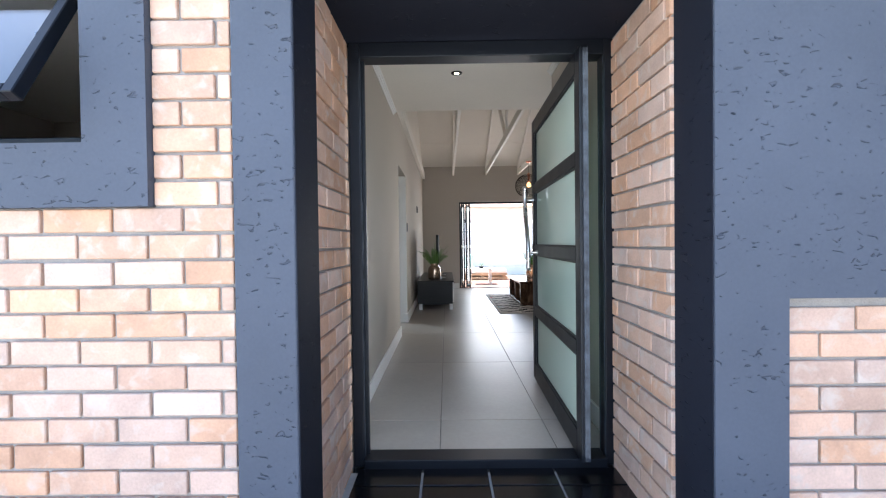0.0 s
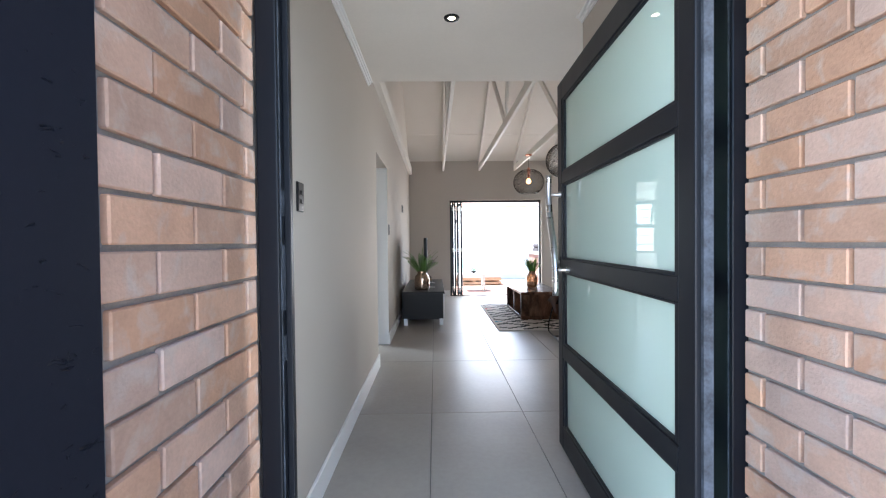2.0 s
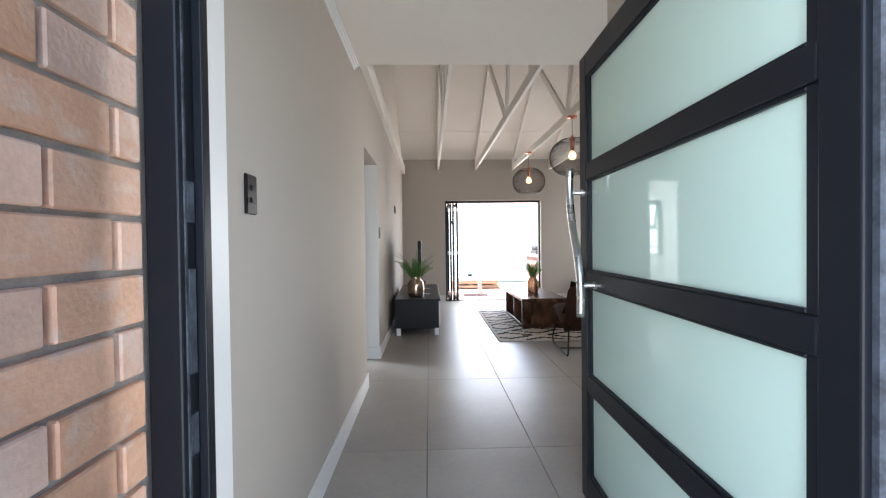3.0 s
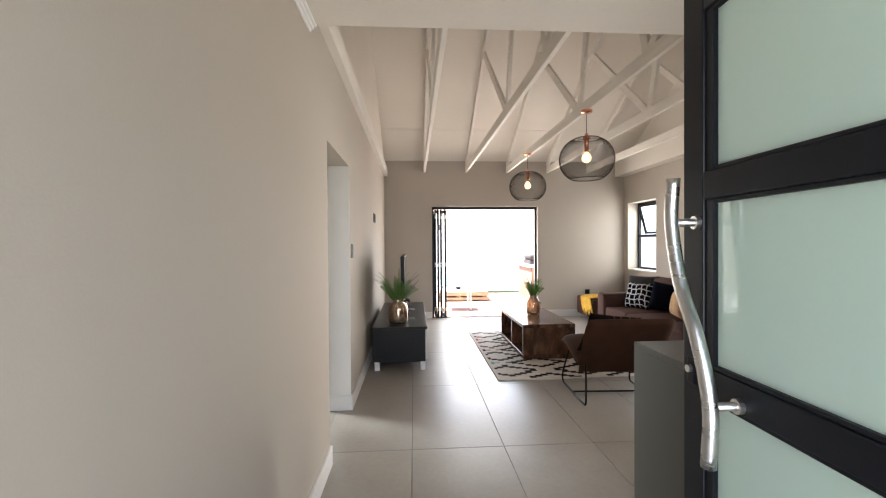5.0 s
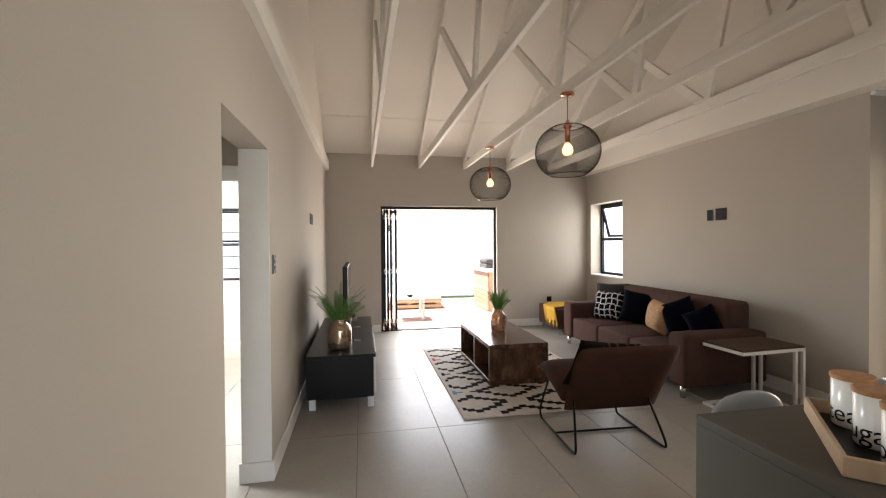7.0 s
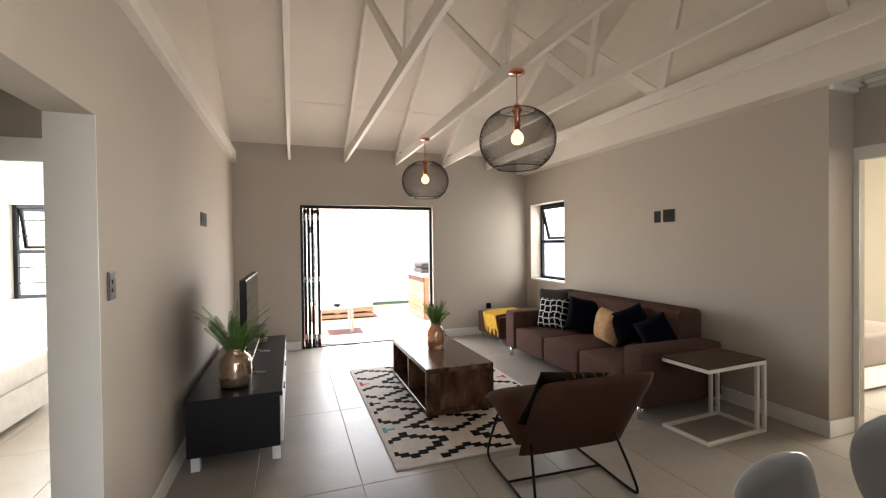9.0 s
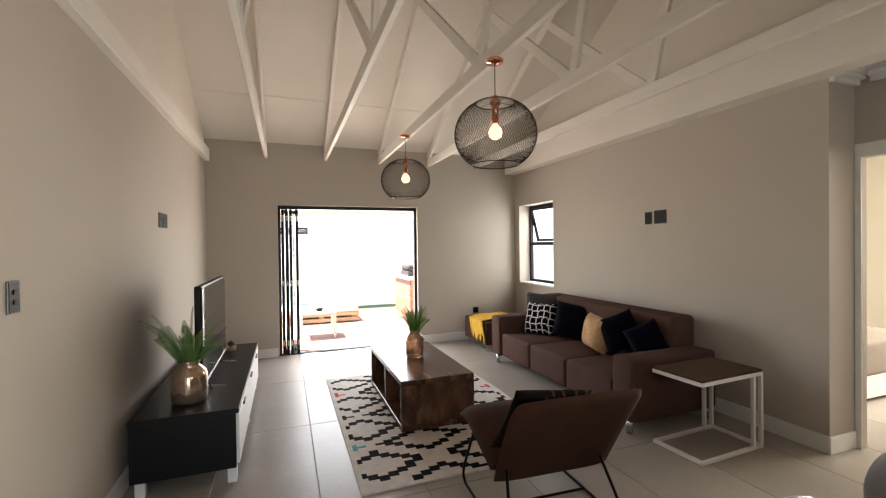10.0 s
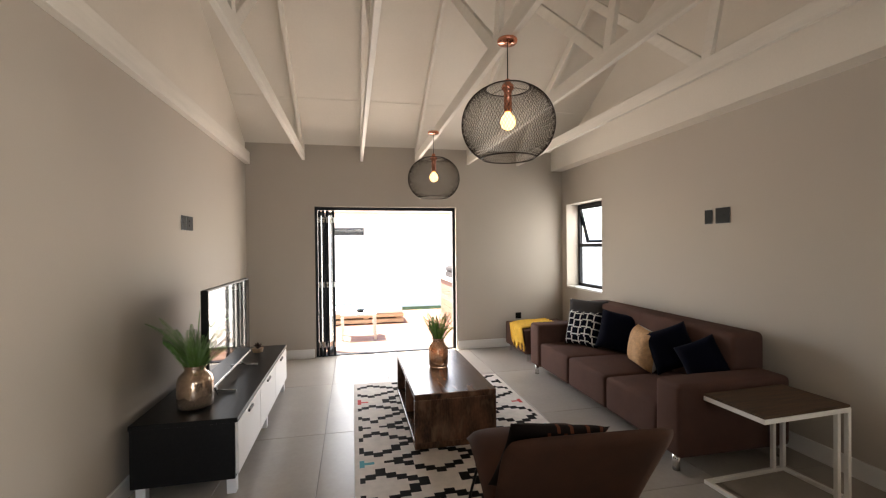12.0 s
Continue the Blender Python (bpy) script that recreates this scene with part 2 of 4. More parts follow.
M_CORK = mat("bamboo lid", (0.42, 0.20, 0.09), 0.5, var=0.2, scale=4, fine=40, stretch=(1, 10, 1))
M_TRAY = mat("pale wood tray", (0.42, 0.29, 0.18), 0.5, var=0.15, stretch=(2, 12, 2))
M_BLACK = mat("black plastic", (0.004, 0.004, 0.004), 0.35, var=0.1, spec=0.15)
M_RIM = mat("smoked chrome", (0.16, 0.16, 0.165), 0.3, 0.8, var=0.1)
M_PLATE = mat("black plate", (0.006, 0.006, 0.006), 0.5, var=0.1, spec=0.12)
M_SCREEN = mat("television glass", (0.010, 0.010, 0.012), 0.04, var=0.02, spec=0.9)
M_DECK = mat("weathered deck board", (0.24, 0.125, 0.08), 0.75, var=0.2, scale=4, fine=50, stretch=(0.8, 14, 4), rand=0.12, bump=0.001)
M_PRECAST = mat("white precast concrete", (0.78, 0.78, 0.78), 0.85, var=0.06, scale=3, fine=60, bump=0.002, rand=0.03)
M_HOUSE = mat("pale pink plaster", (0.60, 0.50, 0.46), 0.9, var=0.08)
M_ROOF = mat("terracotta roof", (0.55, 0.33, 0.22), 0.85, var=0.15, scale=10)
M_GRASS = mat("lawn", (0.085, 0.125, 0.035), 0.95, var=0.3, scale=3, fine=90, bump=0.01)
M_PAVE = mat("pale concrete paving", (0.42, 0.40, 0.37), 0.9, var=0.12, scale=2, fine=60, bump=0.002)
M_MINT = mat("mint cushion", (0.42, 0.62, 0.55), 0.9, var=0.06)
M_PALLET = mat("honey timber", (0.50, 0.36, 0.23), 0.7, var=0.2, stretch=(1, 8, 8))
M_LINEN = mat("pale grey quilt", (0.55, 0.53, 0.51), 0.95, var=0.08, scale=10, fine=120, bump=0.004)
M_TAUPE = mat("taupe bedspread", (0.26, 0.215, 0.18), 0.9, var=0.1, scale=6, fine=150, bump=0.003)


# ---- mesh helpers ----
def box(bm, x0, x1, y0, y1, z0, z1, r=0.0, seg=2):
    g = bmesh.ops.create_cube(bm, size=1.0, matrix=Matrix.LocRotScale(((x0 + x1) / 2, (y0 + y1) / 2, (z0 + z1) / 2), None, (x1 - x0, y1 - y0, z1 - z0)))
    if r:
        es = list({e for v in g["verts"] for e in v.link_edges})
        bmesh.ops.bevel(bm, geom=es, offset=r, segments=seg, affect="EDGES", profile=0.5)
    return bm


def B(*a, **k):
    return box(bmesh.new(), *a, **k)


def part(name, bm, material, parent=None, label="", smooth=False):
    me = bpy.data.meshes.new(name)
    bm.to_mesh(me)
    bm.free()
    for mm in (material if isinstance(material, (list, tuple)) else [material]):
        me.materials.append(mm)
    if smooth:
        for p in me.polygons:
            p.use_smooth = True
    ob = new(name, me)
    if parent:
        ob.parent = parent
    if label:
        ob["label"] = label
    return ob


def thing(name, label, category, m, group="", kind=""):
    ob = new(name)
    ob.empty_display_size = 0.1
    ob.matrix_world = m
    return tagged(ob, label, category, group, kind)


def structure(name, bm, material, label="", category=""):
    return tagged(part(name, bm, material), label, category, kind="structure")


def tube(bm, pts, r, sides=8, closed=False):
    """A round bar along points."""
    pts = [Vector(p) for p in pts]
    rings = []
    n = len(pts)
    up = None
    for i, p in enumerate(pts):
        a, b = pts[(i - 1) % n if closed else max(i - 1, 0)], pts[(i + 1) % n if closed else min(i + 1, n - 1)]
        d = (b - a).normalized()
        if up is None:
            up = d.orthogonal().normalized()
        u = (up - d * up.dot(d))
        u = u.normalized() if u.length > 1e-4 else d.orthogonal().normalized()
        up = u
        w = d.cross(u)
        rings.append([bm.verts.new(p + r * (math.cos(2 * math.pi * k / sides) * u + math.sin(2 * math.pi * k / sides) * w)) for k in range(sides)])
    for i in range(n if closed else n - 1):
        A, C = rings[i], rings[(i + 1) % n]
        for k in range(sides):
            bm.faces.new((A[k], A[(k + 1) % sides], C[(k + 1) % sides], C[k]))
    if not closed:
        bm.faces.new(rings[0][::-1]), bm.faces.new(rings[-1])
    return bm


def lathe(bm, profile, seg=28):
    """A turned body from (radius, height) pairs."""
    rings = [[bm.verts.new((r * math.cos(2 * math.pi * k / seg), r * math.sin(2 * math.pi * k / seg), z)) for k in range(seg)] for r, z in profile]
    for A, C in zip(rings, rings[1:]):
        for k in range(seg):
            bm.faces.new((A[k], A[(k + 1) % seg], C[(k + 1) % seg], C[k]))
    if profile[0][0] > 1e-4:
        bm.faces.new(rings[0][::-1])
    if profile[-1][0] > 1e-4:
        bm.faces.new(rings[-1])
    bmesh.ops.remove_doubles(bm, verts=bm.verts, dist=1e-5)
    return bm


def spline(pts, n=6):
    """Catmull-Rom through points."""
    P = [Vector(p) for p in pts]
    P = [2 * P[0] - P[1]] + P + [2 * P[-1] - P[-2]]
    out = []
    for i in range(1, len(P) - 2):
        for k in range(n):
            t = k / n
            out.append(0.5 * (2 * P[i] + (P[i + 1] - P[i - 1]) * t + (2 * P[i - 1] - 5 * P[i] + 4 * P[i + 1] - P[i + 2]) * t * t + (3 * P[i] - P[i - 1] - 3 * P[i + 1] + P[i + 2]) * t ** 3))
    return out + [P[-2]]


def holed(bm, axis, c0, c1, u0, u1, z0, z1, holes):
    """A wall with thickness c0..c1 on 'x' or 'y', running u0..u1, with rectangular holes (a, b, low, high)."""
    us = sorted({u0, u1, *[h[0] for h in holes], *[h[1] for h in holes]})
    us = [u for u in us if u0 <= u <= u1]
    for a, b in zip(us, us[1:]):
        mid = (a + b) / 2
        spans, z = [], z0
        for h in sorted([h for h in holes if h[0] < mid < h[1]], key=lambda q: q[2]):
            if h[2] > z:
                spans.append((z, h[2]))
            z = h[3]
        if z < z1:
            spans.append((z, z1))
        for lo, hi in spans:
            if axis == "x":
                box(bm, c0, c1, a, b, lo, hi)
            else:
                box(bm, a, b, c0, c1, lo, hi)
    bmesh.ops.remove_doubles(bm, verts=bm.verts, dist=1e-5)
    return bm


# ---- plan ----
SL, RIDGE = 0.56, 6.12                # roof slope and ridge line
ZC = 2.93                             # ceiling at the patio wall
ZE = 2.54                             # flat entry ceiling


def roof_z(y):
    return ZC + SL * (YF - y) if y > RIDGE else ZC + SL * (YF - 2 * RIDGE + y)


# ground, floor bases, deck
structure("ground", B(-60, 60, -60, 60, -0.45, -0.22), M_PAVE, "pale concrete paving round the house", "ground")
structure("floor", box(box(B(-4.6, 8.2, 2.25, 10.56, -0.2, -0.006), -4.6, -0.62, 1.62, 2.25, -0.2, -0.006), 1.16, 8.2, 1.62, 2.25, -0.2, -0.006), M_GROUT, "grey porcelain tiled floor with thin joints", "floor")
porch = structure("porch_floor", B(-0.62, 1.2, 0.9, 2.11, -0.2, -0.042), M_PAVE, "black tiled porch floor with pale joints", "floor")
structure("pavement", B(-4.6, 4.8, -6, 1.372, -0.218, -0.07), M_PAVE, "pale concrete front path", "pavement")

# Added out of view: a dark wall that cuts east light on the porch.
structure("wall_front_wing", B(3.5, 3.75, -8.0, 1.37, -0.22, 3.2), M_PLASTER, "added unseen dark wall that holds east light off the porch", "wall")
# Added out of view: a sunlit white reflector for the entrance.
structure("wall_boundary", B(-16, 16, -8.2, -8.0, -0.22, 2.1), M_PRECAST, "added unseen white wall that bounces sun into the entrance", "wall")

# entry and living walls
bm = holed(bmesh.new(), "x", -0.632, XL, 2.30, YF + 0.22, 0, 2.72, [(5.08, 5.985, -0.1, 2.045)])
wall_left = structure("wall_west", bm, M_WALL, "greige painted wall with an open passage", "wall")
bm = bmesh.new()
vs = [bm.verts.new(p) for p in [(-0.616, 1.6, 2.72), (-0.616, YF + 0.2, 2.72), (-0.616, YF + 0.2, ZC + 0.05), (-0.616, RIDGE, roof_z(RIDGE) + 0.05), (-0.616, 1.6, ZC + 0.05)]]
f0 = bm.faces.new(vs)
r = bmesh.ops.extrude_face_region(bm, geom=[f0])
bmesh.ops.translate(bm, verts=[v for v in r["geom"] if isinstance(v, bmesh.types.BMVert)], vec=(0.156, 0, 0))
bmesh.ops.recalc_face_normals(bm, faces=bm.faces)
gable = structure("wall_gable_west", bm, M_CEIL, "greige gable wall under the roof", "wall")
bm = bm2 = gable.data.copy()
g2 = new("wall_gable_east", bm2)
tagged(g2, "greige gable wall under the roof", "wall", kind="structure")
g2.location.x = XR + 0.616
bm = holed(bmesh.new(), "y", YF, YF + 0.22, XL, XR + 0.25, 0, ZC, [(0.415, 2.41, -0.1, 2.085)])
structure("wall_north", bm, M_WALL, "greige wall with the folding patio door", "wall")
bm = holed(bmesh.new(), "x", XR, XR + 0.25, YE, YF, 0, 2.72, [(9.25, 10.19, 0.9, 2.125)])
structure("wall_east", bm, M_WALL, "greige wall behind the sofa with a narrow window", "wall")
structure("bulkhead", B(3.92, 4.10, 2.30, YF, 2.65, 3.03), M_CEIL, "white boxed bulkhead along the sofa wall", "bulkhead")
# recess and second bedroom
structure("wall_bedroom_west", B(XR + 0.25, 4.52, YE, 8.4, 0, 2.75), M_WALL, "cream bedroom wall", "wall")
bm = holed(bmesh.new(), "x", 4.40, 4.45, 1.62, YE, 0, 2.75, [(4.98, 5.888, -0.1, 2.1)])
structure("wall_recess", bm, M_WALL, "greige recess wall with a bedroom doorway", "wall")
structure("ceiling_recess", B(4.10, 4.52, 1.62, YE, 2.72, 2.78), M_CEIL, "flat white recess ceiling", "ceiling")
bm = B(8.0, 8.2, 1.6, 8.6, 0, 2.75)
structure("wall_bedroom_east", holed(bm, "y", 8.4, 8.6, 4.35, 8.0, 0, 2.75, []), mat("cream wall paint", (0.78, 0.755, 0.68), 0.8, var=0.02), "cream bedroom wall", "wall")
structure("wall_bedroom_south", B(4.52, 8.0, 2.0, 2.2, 0, 2.75), M_WALL, "cream bedroom wall", "wall")
structure("ceiling_bedroom_east", B(4.52, 8.2, 1.6, 8.6, 2.751, 2.80), M_CEIL, "white bedroom ceiling", "ceiling")
# kitchen side and front rooms
bm = holed(bmesh.new(), "y", 1.374, 1.62, 0.96, 4.6, -0.2, 2.95, [(1.50, 2.90, 1.12, 2.06)])
structure("wall_south_east", bm, M_MORTAR, "front wall with the kitchen window", "wall")
bm = holed(bmesh.new(), "y", 1.374, 1.62, -4.6, -0.40, -0.2, 2.95, [(-2.6, -1.06, 1.45, 2.1)])
structure("wall_south_west", bm, M_MORTAR, "front wall with a top hung window", "wall")
structure("porch_wall_west", B(-0.62, -0.402, 1.62, 2.30, -0.2, 2.95), M_MORTAR, "brick porch side wall", "wall")
structure("porch_wall_east", B(0.953, 1.16, 1.576, 2.30, -0.2, 2.95), M_MORTAR, "brick porch side wall", "wall")
structure("passage_jamb", B(-0.633, -0.459, 5.979, 5.985, 0.0, 2.045), M_WHITE, "white painted passage jamb", "jamb")
structure("door_reveal", B(XL, -0.40, 2.302, 2.475, 0.0, ZE), M_WHITE, "white plastered door reveal", "reveal")
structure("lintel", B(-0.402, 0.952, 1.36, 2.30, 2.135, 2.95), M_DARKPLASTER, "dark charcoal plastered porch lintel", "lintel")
structure("wall_entry_east", B(1.0, 1.12, 2.302, 3.60, 0, ZE), M_WALL, "greige wall that the entrance door opens against", "wall")
structure("wall_kitchen_liner", holed(bmesh.new(), "y", 1.622, 1.64, 1.16, 4.4, 0, ZE, [(1.50, 2.90, 1.12, 2.06)]), M_WALL, "greige kitchen wall", "wall")
structure("ceiling_entry", B(XL, 4.40, 1.622, 4.64, ZE, 2.60), M_CEIL, "flat white entry ceiling", "ceiling")
# The opening here is invented, to let the bedroom fill lamp in.
bm = holed(bmesh.new(), "x", -4.6, -4.4, 1.62, 10.56, 0, 2.75, [(7.4, 9.0, 0.9, 2.1)])
structure("wall_far_west", bm, M_WALL, "greige outer wall", "wall")
structure("ceiling_west", B(-4.6, -0.616, 1.62, 10.56, 2.55, 2.65), M_CEIL, "flat white ceiling", "ceiling")
bm = holed(bmesh.new(), "y", 6.10, 6.25, -4.4, -0.616, 0, 2.55, [(-1.52, -0.66, -0.1, 1.90)])
structure("wall_lobby", bm, M_WALL, "greige lobby wall with a bedroom doorway", "wall")
structure("wall_lobby_south", holed(bmesh.new(), "y", 4.90, 5.06, -4.4, -0.616, 0, 2.55, []), M_WALL, "greige lobby wall", "wall")
bm = holed(bmesh.new(), "y", YF, YF + 0.22, -4.4, -0.616, 0, 2.55, [(-2.85, -1.45, 0.9, 2.03)])
structure("wall_bedroom_north", bm, M_WALL, "pale bedroom wall with a barred window", "wall")

# sloping ceiling and roof
# The 0.75 m patio eave is added, unseen, to keep sun off the floor.
for nm, ya, yb in (("ceiling_north", RIDGE, YF + 0.75), ("ceiling_south", RIDGE, 0.95)):
    bm = bmesh.new()
    za, zb = ZC + SL * (YF - RIDGE), ZC + SL * (YF - RIDGE) - SL * abs(yb - RIDGE)
    vs = [bm.verts.new(p) for p in [(XL - 0.5, ya, za), (4.9, ya, za), (4.9, yb, zb), (XL - 0.5, yb, zb)]]
    f0 = bm.faces.new(vs)
    r = bmesh.ops.extrude_face_region(bm, geom=[f0])
    bmesh.ops.translate(bm, verts=[v for v in r["geom"] if isinstance(v, bmesh.types.BMVert)], vec=(0, 0, 0.14))
    bmesh.ops.recalc_face_normals(bm, faces=bm.faces)
    structure(nm, bm, M_CEIL, "white boarded ceiling under the roof slope", "ceiling")
structure("ceiling_joint", B(XL, 3.92, 0, 0.05, 0, 0.004), M_CEIL, "white ceiling joint strip", "ceiling").matrix_world = pose(0, 9.62, roof_z(9.62) - 0.007, -math.degrees(math.atan(SL)), 0, 0)


# trusses
def bar(bm, p, q, w, h):
    """A sawn timber from p to q in a plane of constant x."""
    p, q = Vector(p), Vector(q)
    d = q - p
    m = Matrix.Translation((p + q) / 2) @ Matrix.Rotation(math.atan2(d.z, d.y), 4, "X")
    g = bmesh.ops.create_cube(bm, size=1, matrix=m @ Matrix.Diagonal((w, d.length, h, 1)))
    bmesh.ops.bevel(bm, geom=list({e for v in g["verts"] for e in v.link_edges}), offset=0.003, segments=1, affect="EDGES")
    return bm


truss = thing("roof_truss", "white painted exposed timber roof truss", "roof truss", pose(0, 0, 2.715), "roof trusses")
ylo, yhi, zb = 1.95, YF - 0.003, 0.055
slope_z = lambda y, drop: roof_z(y) - 2.715 - drop
part("bottom_chord", bar(bmesh.new(), (0, ylo, zb), (0, yhi, zb), 0.038, 0.11), M_TRUSS, truss)
for ye in (yhi - 0.0, ylo):
    part("rafter", bar(bmesh.new(), (0, ye, slope_z(ye, 0.075)), (0, RIDGE, slope_z(RIDGE, 0.075)), 0.036, 0.11), M_TRUSS, truss)
for s in (1, -1):
    yn, yr = RIDGE + s * 0.66, RIDGE + s * 2.1
    part("web", bar(bmesh.new(), (0.002, yn, 0.09), (0.002, RIDGE + s * 0.05, slope_z(RIDGE, 0.16)), 0.034, 0.085), M_TRUSS, truss)
    part("web", bar(bmesh.new(), (-0.002, yn + s * 0.05, 0.09), (-0.002, yr, slope_z(yr, 0.12)), 0.034, 0.085), M_TRUSS, truss)
truss.location.x = 0.28
structure("wall_beam", B(XL, XL + 0.06, 1.95, YF - 0.002, 2.64, 2.80, r=0.004), M_TRUSS, "white painted beam along the entry wall", "beam")
for x in (1.06, 1.83, 2.60, 3.37):
    copy_thing(truss, pose(x, 0, 2.715))


# skirtings, cornices, trims
def skirting(name, x0, x1, y0, y1, h=0.125):
    structure(name, B(x0, x1, y0, y1, 0, h, r=0.004), M_WHITE, "white painted skirting board", "skirting")


skirting("baseboard_1", XL, XL + 0.016, 2.475, 5.08)
skirting("baseboard_2", XL, XL + 0.016, 5.985, YF)
skirting("baseboard_3", XL + 0.016, 0.40, YF - 0.016, YF)
skirting("baseboard_4", 2.43, XR - 0.016, YF - 0.016, YF)
skirting("baseboard_5", XR - 0.016, XR, YE, YF)
skirting("baseboard_6", XR - 0.016, 4.384, YE - 0.016, YE)
skirting("baseboard_7", -0.648, XL + 0.016, 5.969, 5.985)
skirting("baseboard_9", -0.40, -0.384, 2.302, 2.475)
skirting("baseboard_8", 0.984, 1.0, 2.30, 3.60)


def cornice(name, axis, a, b, c, s, z, w=0.04):
    """A moulded cornice: three stepped fillets."""
    bm = bmesh.new()
    for i in range(3):
        d, lo, hi = w * (i + 1) / 3, z - w + i * w / 3, z - w + (i + 1) * w / 3
        lo_c, hi_c = min(c, c + s * d), max(c, c + s * d)
        if axis == "y":
            box(bm, lo_c, hi_c, a, b, lo, hi, r=0.003, seg=1)
        else:
            box(bm, a, b, lo_c, hi_c, lo, hi, r=0.003, seg=1)
    structure(name, bm, M_WHITE, "white moulded cornice", "cornice")


cornice("cornice_1", "y", 2.475, 4.64, XL, 1, ZE)
cornice("cornice_2", "y", 2.31, 3.60, 1.0, -1, ZE)
cornice("cornice_3", "x", 4.10, 4.40, YE, -1, 2.72, 0.1)
cornice("cornice_4", "y", 4.0, YE - 0.1, 4.40, -1, 2.72, 0.1)
for nm, args in (("trim_1", (4.386, 4.40, 5.888, 5.928, 0, 2.10)), ("trim_2", (4.386, 4.40, 4.90, 5.928, 2.10, 2.20)), ("trim_3", (-1.60, -0.62, 6.085, 6.10, 1.86, 1.96)), ("trim_4", (-1.60, -1.50, 6.085, 6.10, 0, 1.86))):
    structure(nm, B(*args, r=0.004), M_WHITE, "white painted door architrave", "architrave")

# plastered surrounds on the front
bm = bmesh.new()
box(bm, -0.59, -0.388, 1.360, 1.605, -0.2, 2.96, r=0.006)
structure("pier_west", bm, [M_PLASTER], "blue grey scratch plastered pier beside the porch", "pier")
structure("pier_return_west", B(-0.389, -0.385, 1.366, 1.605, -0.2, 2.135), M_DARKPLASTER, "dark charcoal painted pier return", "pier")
bm = bmesh.new()
box(bm, 0.955, 1.19, 1.338, 1.575, -0.2, 2.96)
structure("pier_east", bm, M_PLASTER, "blue grey scratch plastered pier beside the porch", "pier")
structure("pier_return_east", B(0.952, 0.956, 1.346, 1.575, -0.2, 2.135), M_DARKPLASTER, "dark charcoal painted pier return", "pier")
bm = holed(bmesh.new(), "y", 1.338, 1.374, 1.19, 3.2, 0.924, 2.96, [(1.50, 2.90, 1.12, 2.06)])
structure("window_surround_east", bm, M_PLASTER, "blue grey plastered window surround", "window surround")
bm = holed(bmesh.new(), "y", 1.335, 1.374, -2.8, -0.85, 1.243, 2.4, [(-2.6, -1.06, 1.45, 2.1)])
structure("window_surround_west", bm, M_PLASTER, "blue grey plastered window surround", "window surround")


# ---- windows ----
def casement(name, label, m, w, h, bars=0, open_top=0.0, mid=0.5, arms=True):
    """A window in its own plane (x across, z up, y inward): frame, transom, top hung sash, panes."""
    t = tagged(new(name), label, "window", kind="structure")
    t.matrix_world = m
    f = 0.045
    bm = bmesh.new()
    for a in ((0, f, 0, 0.05, 0, h), (w - f, w, 0, 0.05, 0, h), (f, w - f, 0, 0.05, 0, f), (f, w - f, 0, 0.05, h - f, h), (f, w - f, 0, 0.05, max(0, h * mid - 0.025), h * mid + 0.025)):
        box(bm, *a, r=0.003, seg=1)
    part("window_frame", bm, M_ALU, t)
    p = part("pane", B(f, w - f, 0.02, 0.026, f, max(f + 0.004, h * mid - 0.025)), M_GLASS, t)
    p.visible_shadow = False
    hh = h - f - h * mid - 0.025
    sash = part("sash", bmesh.new(), M_ALU, t)
    bm = bmesh.new()
    for a in ((f, f + 0.035, -0.02, 0.02, -hh, 0), (w - f - 0.035, w - f, -0.02, 0.02, -hh, 0), (f + 0.035, w - f - 0.035, -0.02, 0.02, -0.035, 0), (f + 0.035, w - f - 0.035, -0.02, 0.02, -hh, -hh + 0.035)):
        box(bm, *a, r=0.003, seg=1)
    bm.to_mesh(sash.data)
    bm.free()
    sash.matrix_basis = pose(0, 0, h - f, -open_top, 0, 0)
    g = part("sash_pane", B(f + 0.035, w - f - 0.035, -0.003, 0.003, -hh + 0.035, -0.035), M_GLASS, sash)
    g.visible_shadow = False
    for i in range(bars):
        z = h * (i + 1) / (bars + 1)
        part("burglar_bar", tube(bmesh.new(), [(f, 0.07, z), (w - f, 0.07, z)], 0.009, 6), M_ALU, t)
    return t


casement("window_1", "charcoal framed window with its top sash open", pose(XR + 0.19, 10.19, 0.9, 0, 0, -90), 0.94, 1.225, 0, -14, 0.5)
casement("window_2", "charcoal framed bedroom window with bars", pose(-1.45, YF + 0.12, 0.9, 0, 0, 180), 1.40, 1.13, 5, 12, 0.5)
casement("window_3", "charcoal framed window, its top hung sash pushed open", pose(-2.6, 1.45, 1.45), 1.54, 0.65, 0, 28, 0.0)
casement("window_4", "charcoal framed kitchen window", pose(1.50, 1.48, 1.12), 1.40, 0.94, 0, 0, 0.5)
structure("window_sill_1", B(XR - 0.004, XR + 0.19, 9.25, 10.19, 0.88, 0.903, r=0.003), M_WHITE, "white plastered window sill", "window sill")

# ---- front door ----
frame_ob = tagged(new("door_1"), "charcoal aluminium pivot door frame", "door frame", kind="structure")
frame_ob.location = (0, 2.15, 0)
part("jamb", B(-0.385, -0.329, 0, 0.10, -0.03, 2.13, r=0.004), M_ALU, frame_ob)
part("jamb", B(0.905, 0.952, 0, 0.10, -0.03, 2.13, r=0.004), M_ALU, frame_ob)
part("head", B(-0.329, 0.905, 0, 0.10, 2.055, 2.13, r=0.004), M_ALU, frame_ob)
